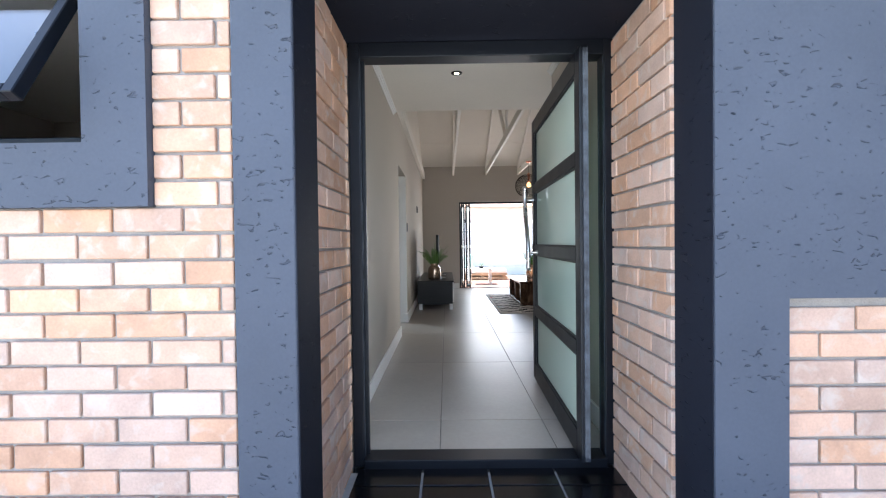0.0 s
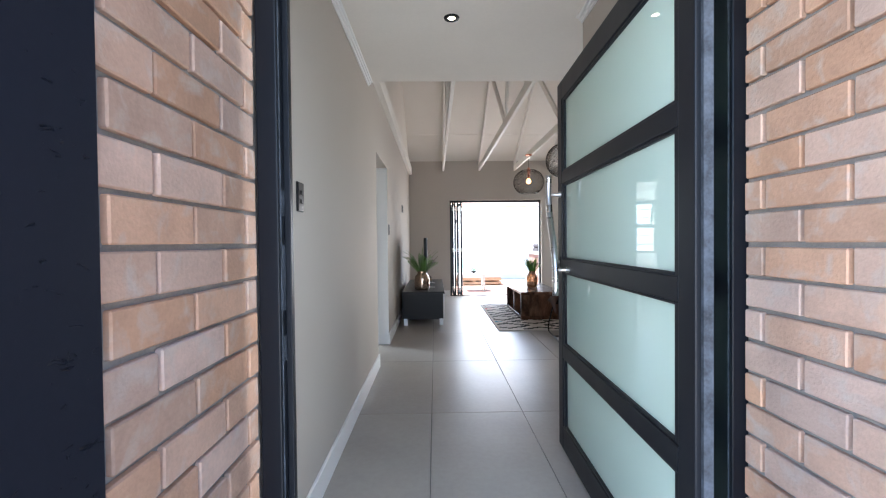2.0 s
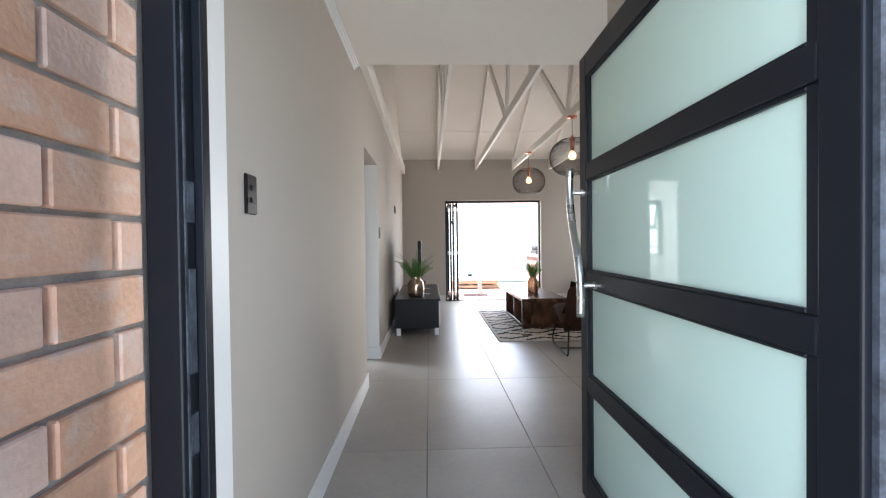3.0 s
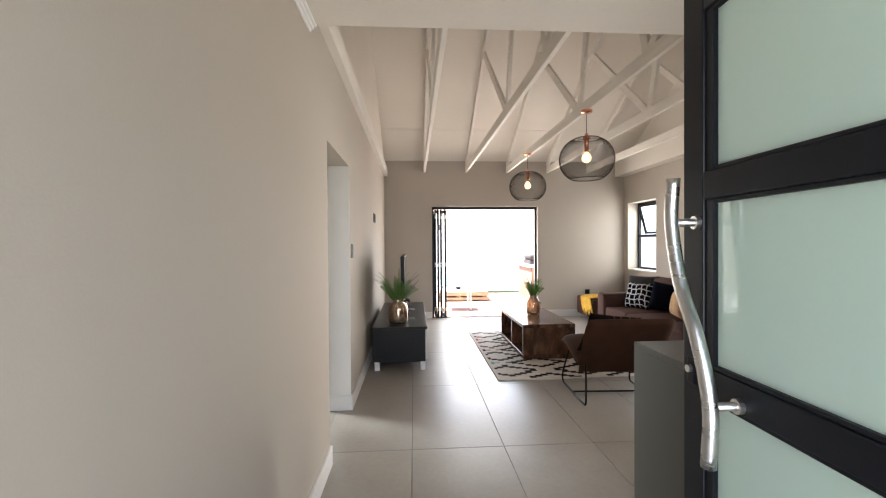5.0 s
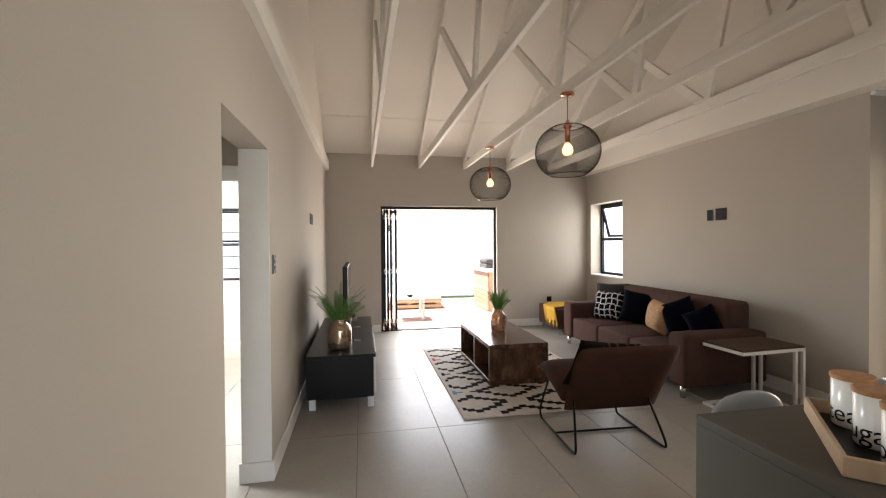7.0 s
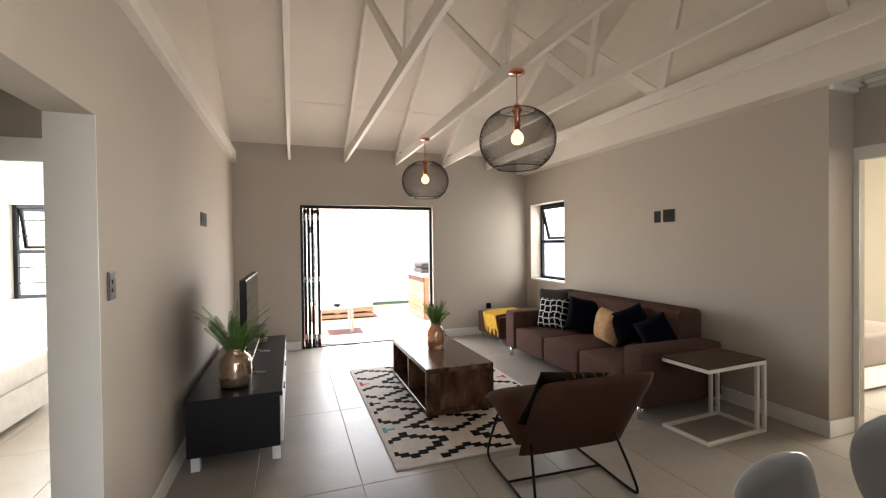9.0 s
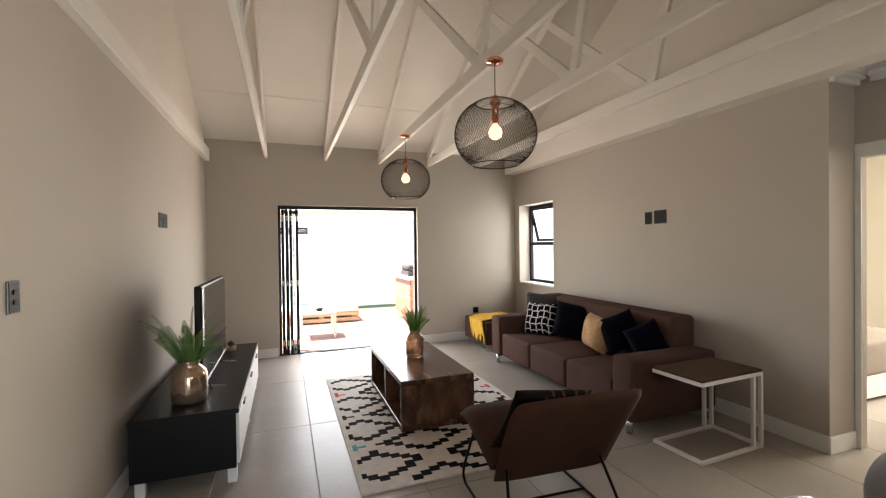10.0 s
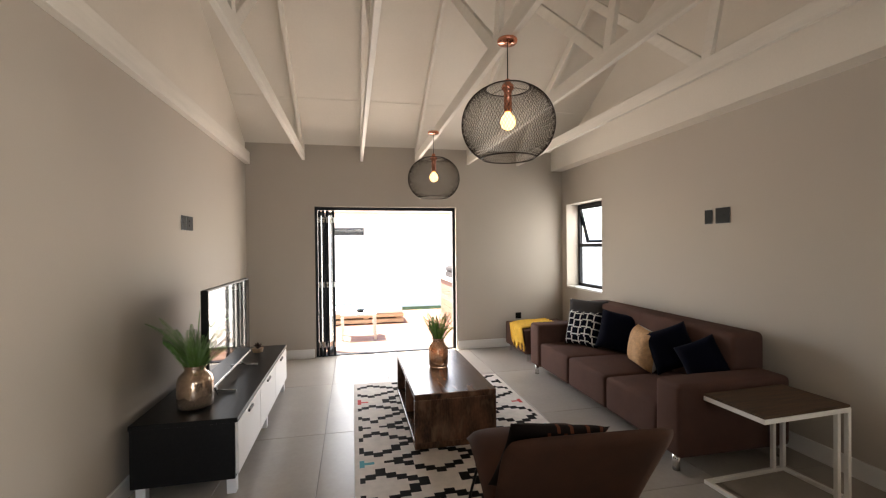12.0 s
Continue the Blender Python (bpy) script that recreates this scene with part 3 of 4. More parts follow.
part("threshold", B(-0.329, 0.905, -0.02, 0.10, -0.04, 0.012, r=0.004), M_ALU, frame_ob)
# Highlights along the jamb edges, put in as thin paler strips.
for xa, ya in ((-0.3295, 0.012), (-0.3295, 0.082), (0.9025, 0.012), (0.9025, 0.082)):
    part("weather_strip", B(xa, xa + 0.003, ya, ya + 0.005, 0.012, 2.055), M_EDGE, frame_ob, "pale strip standing in for the jamb highlight")
part("jamb_stop", B(-0.329, -0.312, 0.045, 0.07, 0.012, 2.055, r=0.002), M_ALU, frame_ob)
part("strike_plate", B(-0.331, -0.326, 0.02, 0.04, 1.0, 1.18), M_EDGE, frame_ob)
for zz in (0.86, 1.26):
    part("strike_plate", B(-0.331, -0.326, 0.02, 0.04, zz, zz + 0.07), M_EDGE, frame_ob)

HX, HY, FX, FY = 0.778, 2.075, 0.818, 3.44
ang = math.degrees(math.atan2(FY - HY, FX - HX))
LW = math.hypot(FX - HX, FY - HY)
leaf = thing("entrance_door", "open charcoal pivot door with four frosted glass panes", "door", pose(HX, HY, 0.02, 0, 0, ang))
st, th = 0.082, 0.022
rails = ((0.0, 0.13), (0.512, 0.588), (0.99, 1.062), (1.475, 1.545), (1.94, 2.045))
for a in ((0, st), (LW - st, LW)):
    part("stile", B(a[0], a[1], -th, th, 0, 2.045, r=0.004), M_ALU, leaf)
part("edge_seal", B(-0.012, 0.0, -th * 0.85, th * 0.3, 0.01, 2.03), M_EDGE, leaf, "worn charcoal edge strip")
for za, zb2 in rails:
    part("rail", B(st, LW - st, -th, th, za, zb2, r=0.004), M_ALU, leaf)
for (_, za), (zb2, _) in zip(rails, rails[1:]):
    part("pane", B(st, LW - st, -0.004, 0.004, za, zb2), M_FROST, leaf, "pale green frosted glass pane")
    bm = bmesh.new()
    for a in ((st, st + 0.03, za, zb2), (LW - st - 0.03, LW - st, za, zb2), (st + 0.03, LW - st - 0.03, za, za + 0.01), (st + 0.03, LW - st - 0.03, zb2 - 0.01, zb2)):
        box(bm, a[0], a[1], -0.016, 0.016, a[2], a[3], r=0.002, seg=1)
    part("glazing_bead", bm, M_ALU, leaf)
hd = part("handle", tube(bmesh.new(), spline([(LW - 0.07, 0.09, 1.53), (LW - 0.062, 0.09, 1.42), (LW - 0.10, 0.09, 1.27), (LW - 0.165, 0.09, 1.15), (LW - 0.21, 0.09, 1.01), (LW - 0.205, 0.09, 0.875)], 6), 0.0165, 14), M_STEEL, leaf, "curved brushed steel pull handle", True)
for s, z, yy in ((LW - 0.062, 1.42, 1), (LW - 0.21, 1.01, 1)):
    part("handle_post", tube(bmesh.new(), [(s, th, z), (s, th + 0.006, z), (s, 0.09, z)], 0.010, 10), M_STEEL, hd, "", True)
    part("handle_rose", tube(bmesh.new(), [(s, th, z), (s, th + 0.012, z)], 0.017, 12), M_STEEL, hd)
lk = part("lock_plate", B(LW - 0.056, LW - 0.022, th, th + 0.005, 1.005, 1.075, r=0.004), M_ALU, leaf, "charcoal lock plate")
part("lock_cylinder", tube(bmesh.new(), [(LW - 0.039, th + 0.004, 1.045), (LW - 0.039, th + 0.014, 1.045)], 0.010, 14), M_STEEL, lk, "steel lock cylinder")
part("door_stop", tube(bmesh.new(), [(LW * 0.5, 0, -0.018), (LW * 0.5, 0, 0.0)], 0.012, 8), M_BLACK, leaf)

# ---- patio folding door ----
fr = tagged(new("door_2"), "charcoal aluminium folding door frame", "door frame", kind="structure")
fr.location = (0, YF + 0.06, 0)
part("jamb", B(0.417, 0.452, 0, 0.07, 0, 2.08, r=0.003), M_ALU, fr)
part("jamb", B(2.372, 2.407, 0, 0.07, 0, 2.08, r=0.003), M_ALU, fr)
part("head", B(0.452, 2.372, 0, 0.07, 2.035, 2.08, r=0.003), M_ALU, fr)
part("track", B(0.417, 2.407, 0, 0.07, -0.004, 0.012, r=0.002), M_ALU, fr)
leaf2 = thing("folding_door_leaf", "charcoal framed glass door leaf folded against the jamb", "door", pose(0.475, YF + 0.04, 0.014, 0, 0, 82), "folded patio door leaves")
lw = 0.47
for a in ((0, 0.05), (lw - 0.05, lw)):
    part("stile", B(a[0], a[1], -0.018, 0.018, 0, 2.015, r=0.003), M_ALU, leaf2)
for z in (0, 1.955):
    part("rail", B(0.05, lw - 0.05, -0.018, 0.018, z, z + 0.06, r=0.003), M_ALU, leaf2)
gp = part("pane", B(0.05, lw - 0.05, -0.003, 0.003, 0.06, 1.955), M_GLASS, leaf2)
gp.visible_shadow = False
for z in (0.12, 0.95, 1.85):
    part("hinge", tube(bmesh.new(), [(-0.004, 0, z), (-0.004, 0, z + 0.075)], 0.012, 8), M_STEEL, leaf2)
for i, (dx, a) in enumerate(((0.055, 96), (0.105, 83), (0.19, 97))):
    l3 = copy_thing(leaf2, pose(0.475 + dx, YF + 0.04, 0.014, 0, 0, a))
part("lever_handle", tube(bmesh.new(), spline([(lw - 0.025, -0.018, 1.0), (lw - 0.025, -0.05, 1.0), (lw - 0.12, -0.055, 1.0)], 4), 0.008, 8), M_ALU, l3)


# ---- fixtures ----
def plate(name, label, m, w, h, mats=(M_RIM, M_PLATE), n=2):
    t = thing(name, label, "switch", m)
    part("surround", B(-w / 2, w / 2, 0, 0.008, -h / 2, h / 2, r=0.003), mats[0], t)
    part("face", B(-w / 2 + 0.004, w / 2 - 0.004, 0.008, 0.010, -h / 2 + 0.004, h / 2 - 0.004), mats[1], t)
    for i in range(n):
        z = (i - (n - 1) / 2) * h * 0.3
        part("button", B(-w * 0.16, w * 0.16, 0.010, 0.014, z - h * 0.07, z + h * 0.07, r=0.002), mats[1], t)
    return t


plate("light_switch", "black and chrome light switch on the entry wall", pose(XL, 2.745, 1.372, 0, 0, -90), 0.075, 0.12, (M_BLACK, M_BLACK), 2)
plate("light_switch", "chrome framed black switch beside the passage", pose(XL, 6.10, 1.335, 0, 0, -90), 0.075, 0.125, n=2)
plate("wall_socket", "chrome framed black television socket high on the wall", pose(XL, 8.16, 1.745, 0, 0, -90), 0.085, 0.125, n=1)
plate("wall_socket", "square chrome framed black double socket high on the wall", pose(XL, 8.295, 1.745, 0, 0, -90), 0.145, 0.125, n=2)
plate("wall_socket", "small chrome framed black wall plate", pose(XR, 7.53, 1.765, 0, 0, 90), 0.085, 0.13, n=1)
plate("wall_socket", "square chrome framed black double socket", pose(XR, 7.377, 1.77, 0, 0, 90), 0.15, 0.14, n=1)
plate("wall_socket", "black wall socket low on the patio wall", pose(3.37, YF, 0.46, 0, 0, 180), 0.09, 0.09, (M_BLACK, M_BLACK), 1)
dl = thing("downlight", "small recessed downlight with a black chrome ring", "downlight", pose(0.205, 3.61, ZE))
part("ring", lathe(bmesh.new(), [(0.030, -0.002), (0.033, -0.008), (0.045, -0.006), (0.048, 0.0)], 24), M_BLACK, dl)
part("lamp", lathe(bmesh.new(), [(0.022, -0.004), (0.001, -0.006)], 16), M_LED, dl)

copy_thing(dl, pose(-2.6, 2.87, 2.55))


def pendant(m):
    t = thing("pendant_lamp", "copper pendant lamp with a round bronze wire mesh shade", "pendant lamp", m, "pendant lamps over the lounge")
    part("ceiling_cup", lathe(bmesh.new(), [(0.055, 0.0), (0.058, -0.008), (0.055, -0.022), (0.006, -0.026)], 28), M_COPPER, t, "copper ceiling cup", True)
    part("cord", tube(bmesh.new(), [(0, 0, -0.02), (0, 0, -0.25)], 0.003, 6), M_BLACK, t)
    part("lamp_holder", lathe(bmesh.new(), [(0.004, -0.225), (0.018, -0.235), (0.018, -0.25), (0.034, -0.265), (0.036, -0.285), (0.024, -0.298), (0.022, -0.31), (0.023, -0.418), (0.0, -0.42)], 24), M_COPPER, t, "polished copper lamp holder", True)
    part("bulb", lathe(bmesh.new(), [(0.014, -0.419), (0.018, -0.428), (0.036, -0.447), (0.045, -0.475), (0.036, -0.503), (0.018, -0.517), (0.0, -0.520)], 20), M_BULB, t, "glowing warm filament bulb", True)
    R, H, zc = 0.268, 0.226, -0.49

    def surf(a, v):
        zz = H * math.cos(v)
        rr = R * math.sin(v) ** 0.85
        return (rr * math.cos(a), rr * math.sin(a), zc + zz)
    v0, v1 = math.radians(24), math.radians(149)
    bm = bmesh.new()
    n = 92
    for s in (1, -1):
        for k in range(n):
            tube(bm, [surf(2 * math.pi * k / n + s * 1.05 * j / 20, v0 + (v1 - v0) * j / 20) for j in range(21)], 0.00105, 3)
    part("mesh_shade", bm, M_WIRE, t, "dark bronze diamond wire mesh shade")
    for v in (v0, v1):
        part("shade_ring", tube(bmesh.new(), [surf(2 * math.pi * k / 40, v) for k in range(40)], 0.0035, 6, True), M_WIRE, t)
    for k in range(3):
        a = 2 * math.pi * k / 3
        x, y, z = surf(a, v0)
        part("spoke", tube(bmesh.new(), [(0.03 * math.cos(a), 0.03 * math.sin(a), -0.275), (x, y, z)], 0.002, 5), M_WIRE, t)
    return t


pend = pendant(pose(1.81, 6.55, 2.715))
copy_thing(pend, pose(1.76, 8.60, 2.715))


# ---- lounge ----
rug = bmesh.new()
NX, NY = 48, 72
RX, RY, RW, RL = 0.92, 6.62, 1.63, 2.40
cw, cl = RW / NX, RL / NY


def rug_cell(i, j):
    """Stepped diamond outlines in two staggered columns, with small T marks along the long edges."""
    x, y = (i // 2 * 2 + 1) * cw, (j + 0.5) * cl
    if i < 1 or i > NX - 2 or j < 1 or j > NY - 2:
        return 0
    e, k = min(i, NX - 1 - i), y / 0.61 - (0 if i < NX / 2 else 0.5)
    near = abs((k + 0.5) % 1 - 0.5) * 0.61
    if 0 < round(k) < 4 and (e == 1 and near < 0.055) or 0 < round(k) < 4 and (e in (2, 3) and near < 0.02):
        return ((2, 1, 3)[int(round(k) + 2) % 3] if i < NX / 2 else (1, 2, 3)[int(round(k)) % 3])
    for cx in (0.17, 0.58, 0.99, 1.40):
        stag = 0.305 if cx in (0.17, 0.99) else 0.0
        dy = abs((y / 0.61 - stag / 0.61 + 0.5) % 1 - 0.5) * 0.61
        if 0.67 < abs(x - cx) / 0.355 + dy / 0.215 < 1.0:
            return 1
    return 0


grid = [[rug.verts.new((i * cw, j * cl, 0.012 + 0.0008 * math.sin(i * 1.7 + j))) for j in range(NY + 1)] for i in range(NX + 1)]
for i in range(NX):
    for j in range(NY):
        f0 = rug.faces.new((grid[i][j], grid[i + 1][j], grid[i + 1][j + 1], grid[i][j + 1]))
        f0.material_index = rug_cell(i, j)
edge = [e for e in rug.edges if e.is_boundary]
r = bmesh.ops.extrude_edge_only(rug, edges=edge)
for v in r["geom"]:
    if isinstance(v, bmesh.types.BMVert):
        v.co.z = 0.001
rug_ob = tagged(part("rug", rug, [M_CREAMTEX, M_BLACKTEX, M_TEAL, M_RED]), "cream wool rug with stepped black diamond pattern", "rug")
rug_ob.location = (RX, RY, 0)

# coffee table: open cubby on the entry side
ct = thing("coffee_table", "dark solid wood block coffee table with open cubbies", "coffee table", pose(1.36, 7.35, 0.013))
L_, W_, H_ = 1.30, 0.635, 0.412
part("tabletop", B(0, W_, 0, L_, H_ - 0.045, H_, r=0.007), M_WALNUT, ct)
part("base", B(0.0, W_, 0, L_, 0.0, 0.05, r=0.006), M_WALNUT, ct)
part("end_panel", B(0.0, W_, 0, 0.05, 0.05, H_ - 0.045, r=0.005), M_WALNUT, ct)
part("end_panel", B(0.0, W_, L_ - 0.05, L_, 0.05, H_ - 0.045, r=0.005), M_WALNUT, ct)
part("divider", B(0.01, W_ - 0.01, L_ / 2 - 0.02, L_ / 2 + 0.02, 0.05, H_ - 0.045), M_WALNUT, ct)
part("back_panel", B(W_ / 2 - 0.01, W_ / 2 + 0.01, 0.05, L_ - 0.05, 0.05, H_ - 0.045), M_WALNUT, ct)

# tv cabinet
tv = thing("tv_cabinet", "low black tv cabinet with white drawer fronts and aluminium feet", "tv cabinet", pose(-0.385, 7.06, 0))
CW, CL = 0.60, 2.0
part("body", B(0, CW - 0.02, 0, CL, 0.10, 0.452, r=0.003), M_BLACKWOOD, tv)
part("top", B(-0.004, CW, -0.006, CL + 0.006, 0.452, 0.482, r=0.003), M_BLACKWOOD, tv)
for i in range(3):
    y0 = 0.012 + i * (CL - 0.02) / 3
    d = part("drawer_front", B(CW - 0.02, CW, y0, y0 + (CL - 0.02) / 3 - 0.006, 0.125, 0.445, r=0.003), M_WHITE, tv, "white gloss drawer front")
    part("pull", B(CW, CW + 0.012, y0 + 0.26, y0 + 0.38, 0.412, 0.43, r=0.003), M_BLACK, d)
part("plinth_rail", B(0.05, CW - 0.05, 0.05, CL - 0.05, 0.08, 0.10), M_BLACKWOOD, tv)
for x, y in ((0.02, 0.02), (CW - 0.075, 0.02), (0.02, CL - 0.075), (CW - 0.075, CL - 0.075), (CW - 0.075, CL / 2)):
    part("foot", B(x, x + 0.055, y, y + 0.055, 0, 0.10, r=0.004), M_FOOT, tv, "square satin aluminium foot")

# television
tele = thing("television", "flat black television on a slim steel stand", "television", pose(-0.03, 7.935, 0.482, 0, 0, -90))
part("screen_housing", B(-0.585, 0.585, -0.05, -0.004, 0.075, 0.765, r=0.008), M_BLACK, tele)
part("screen", B(-0.575, 0.575, -0.004, 0.0, 0.09, 0.752), M_SCREEN, tele, "glossy dark screen")
part("bezel", B(-0.585, 0.585, -0.004, 0.003, 0.075, 0.09, r=0.001), M_STEEL, tele)
for s in (-0.36, 0.36):
    part("stand_foot", tube(bmesh.new(), [(s, -0.12, 0.008), (s, -0.02, 0.02), (s, -0.025, 0.08), (s, -0.02, 0.02), (s, 0.11, 0.008)], 0.008, 8), M_STEEL, tele)


# vases and ferns
def vase(m, label, material, R, H, neck):
    t = thing("vase", label, "vase", m)
    prof = [(0.0, 0.002), (R * 0.80, 0.0), (R * 0.93, H * 0.03), (R * 0.985, H * 0.12), (R, H * 0.35), (R * 0.98, H * 0.62), (R * 0.90, H * 0.74), (R * 0.72, H * 0.82), (neck, H * 0.87), (neck * 0.95, H * 0.93), (neck * 1.08, H * 0.985), (neck * 1.03, H), (neck * 0.95, H * 0.99), (neck * 0.87, H * 0.92), (R * 0.84, H * 0.72), (R * 0.93, H * 0.35), (R * 0.85, H * 0.06), (0.0, H * 0.05)]
    part("body", lathe(bmesh.new(), prof, 32), material, t, "", True)
    return t


def frond(bm, base, az, lean, length, droop, w, n=22, roll=0.0):
    """A fern frond: a thin arching stalk with close paired leaflets, its blade turned by roll."""
    pts = []
    p = Vector(base)
    e = lean
    for i in range(n + 1):
        pts.append(p.copy())
        d = Vector((math.cos(az) * math.cos(e), math.sin(az) * math.cos(e), math.sin(e)))
        p = p + d * length / n
        e -= droop / n * (0.3 + 1.4 * i / n)
    tube(bm, pts, 0.0016, 4)
    flat = Vector((-math.sin(az), math.cos(az), 0))
    for i in range(3, n):
        k = i / n
        ll = w * math.sin(math.pi * min(1, k * 0.86 + 0.12)) ** 0.6
        d = (pts[min(i + 1, n)] - pts[i - 1]).normalized()
        side = flat * math.cos(roll) + d.cross(flat) * math.sin(roll)
        for s in (1, -1):
            for q in (0.0, 0.5):
                o = pts[i] + d * (length / n) * q
                tip = o + side * s * ll + d * ll * 0.35 + Vector((0, 0, -0.10 * ll))
                m1 = o + side * s * ll * 0.45 + d * (ll * 0.12 + 0.0028)
                m2 = o + side * s * ll * 0.45 + d * (ll * 0.12 - 0.0028)
                bm.faces.new([bm.verts.new(c) for c in (o, m2, tip, m1)])
    return bm


def fern(m, label, count, length, spread, seed, w=0.03, dry=3):
    rnd = random.Random(seed)
    t = thing("fern", label, "plant", m)
    for i in range(count):
        az = 2 * math.pi * i / count * 2.4 + rnd.uniform(-0.4, 0.4)
        lean = radians(rnd.uniform(90 - spread, 86))
        part("frond", frond(bmesh.new(), (0.012 * math.cos(az), 0.012 * math.sin(az), 0), az, lean, length * rnd.uniform(0.65, 1.08), radians(rnd.uniform(5, 60)), w * rnd.uniform(0.8, 1.2), 22, rnd.uniform(-1.2, 1.2)), M_LEAF if i >= dry else M_DRYLEAF, t)
    return t


v1 = vase(pose(-0.11, 7.33, 0.483), "bronze mercury glass vase on the tv cabinet", M_BRONZEGLASS, 0.112, 0.275, 0.066)
part("cord", tube(bmesh.new(), spline([(0.05, -0.02, 0.215), (0.09, -0.03, 0.15), (0.115, 0.01, 0.10), (0.13, 0.03, 0.05)], 5), 0.003, 5), M_DKBROWN, v1, "brown twine round the neck")
fern(pose(-0.11, 7.33, 0.69), "green fern fronds spilling from a bronze vase", 30, 0.45, 38, 4, 0.040)
v2 = vase(pose(1.68, 8.05, 0.426), "amber glass vase on the coffee table", M_AMBER, 0.09, 0.265, 0.055)
part("cord", tube(bmesh.new(), spline([(0.05, -0.03, 0.22), (0.095, -0.04, 0.14), (0.05, -0.09, 0.08), (0.02, -0.10, 0.02)], 5), 0.003, 5), M_DKBROWN, v2, "brown twine round the neck")
fern(pose(1.68, 8.05, 0.63), "green fern fronds in an amber vase", 30, 0.30, 24, 9, 0.028, 3)
suc = thing("succulent", "small dark succulent in a low pot on the tv cabinet", "plant", pose(-0.02, 8.80, 0.482))
part("pot", lathe(bmesh.new(), [(0.0, 0.001), (0.045, 0.0), (0.055, 0.04), (0.048, 0.04), (0.0, 0.03)], 20), M_TRAY, suc)
bm = bmesh.new()
for i in range(16):
    a, e = i * 2.4, radians(25 + 4 * i)
    d = Vector((math.cos(a) * math.cos(e), math.sin(a) * math.cos(e), math.sin(e)))
    s = Vector((-math.sin(a), math.cos(a), 0)) * 0.013
    o = Vector((0, 0, 0.035))
    u = d.cross(s).normalized() * 0.006
    q = [o, o + d * 0.03 + s + u, o + d * 0.065, o + d * 0.03 - s + u]
    q2 = [o - u, o + d * 0.03 + s, o + d * 0.065, o + d * 0.03 - s]
    bm.faces.new([bm.verts.new(c) for c in q]), bm.faces.new([bm.verts.new(c) for c in q2[::-1]])
part("leaves", bm, mat("dark succulent", (0.06, 0.035, 0.03), 0.5, var=0.3), suc)


# sofa
def soft(x0, x1, y0, y1, z0, z1, r=0.04, puff=0.0):
    """An upholstered block with rounded edges and a slight crown on top."""
    bm = B(x0, x1, y0, y1, z0, z1, r=r, seg=4)
    if puff:
        bmesh.ops.subdivide_edges(bm, edges=[e for e in bm.edges if e.calc_length() > 0.2], cuts=4, use_grid_fill=True)
        for v in bm.verts:
            if v.co.z > (z0 + z1) / 2:
                a = (v.co.x - x0) / (x1 - x0) * 2 - 1
                b = (v.co.y - y0) / (y1 - y0) * 2 - 1
                v.co.z += puff * (1 - a * a) * (1 - b * b)
    return bm


sofa = thing("sofa", "brown suede three seat sofa with chrome legs", "sofa", pose(3.0, 6.62, 0))
SW = 2.42
part("base", soft(0.05, 1.0, 0.2, SW - 0.2, 0.11, 0.26, 0.02), M_SOFA, sofa, "", True)
for i in range(3):
    y0 = 0.235 + i * (SW - 0.47) / 3
    part("seat_cushion", soft(0.02, 0.74, y0 + 0.004, y0 + (SW - 0.47) / 3 - 0.004, 0.115, 0.40, 0.035, 0.018), M_SOFA, sofa, "", True)
part("backrest", soft(0.70, 0.98, 0.26, SW - 0.10, 0.20, 0.85, 0.045, 0.0), M_SOFA, sofa, "", True)
part("armrest", soft(0.0, 0.90, 0.0, 0.235, 0.11, 0.60, 0.035), M_SOFA, sofa, "", True)
part("armrest", soft(0.0, 0.90, SW - 0.235, SW, 0.11, 0.60, 0.035), M_SOFA, sofa, "", True)
for x in (0.05, 0.90):
    for y in (0.09, SW - 0.09):
        part("leg", tube(bmesh.new(), [(x, y, 0), (x, y, 0.12)], 0.024, 14), M_CHROME, sofa, "", True)


def pillow(name, label, m, s, material, thick=0.09, pattern=None):
    """A stuffed square cushion standing in its own x-z plane."""
    n = 30 if pattern else 18
    bm = bmesh.new()
    for side in (1, -1):
        g = []
        for i in range(n + 1):
            row = []
            for j in range(n + 1):
                a, b = i / n * 2 - 1, j / n * 2 - 1
                pinch = 1 - 0.07 * (1 - (abs(a) ** 2)) * abs(b) ** 3
                pinch2 = 1 - 0.07 * (1 - (abs(b) ** 2)) * abs(a) ** 3
                th_ = thick * (max(0, 1 - a ** 4) * max(0, 1 - b ** 4)) ** 0.55
                wr = 0.004 * math.sin(7 * a + 3 * b) * (1 - a * a) * (1 - b * b)
                row.append(bm.verts.new((a * s * pinch2, side * (th_ + wr), s + b * s * pinch)))
            g.append(row)
        for i in range(n):
            for j in range(n):
                q = (g[i][j], g[i + 1][j], g[i + 1][j + 1], g[i][j + 1])
                f1 = bm.faces.new(q if side < 0 else q[::-1])
                if pattern:
                    f1.material_index = pattern(i, j, side)
    bmesh.ops.remove_doubles(bm, verts=bm.verts, dist=1e-4)
    bmesh.ops.recalc_face_normals(bm, faces=bm.faces)
    ob = part(name, bm, material, None, "", True)
    ob.matrix_world = m
    return tagged(ob, label, "cushion", "cushions on the sofa")


check = lambda i, j, side: 1 if (i % 6 == (1 if (j // 7) % 2 else 2)) or (j % 6 == (2 if (i // 8) % 2 else 3)) else 0
SEAT = 0.42
grey = pillow("cushion", "grey linen cushion with pale piping leaning on the sofa back", pose(3.56, 8.74, SEAT, -14, 0, -52), 0.235, M_GREY)
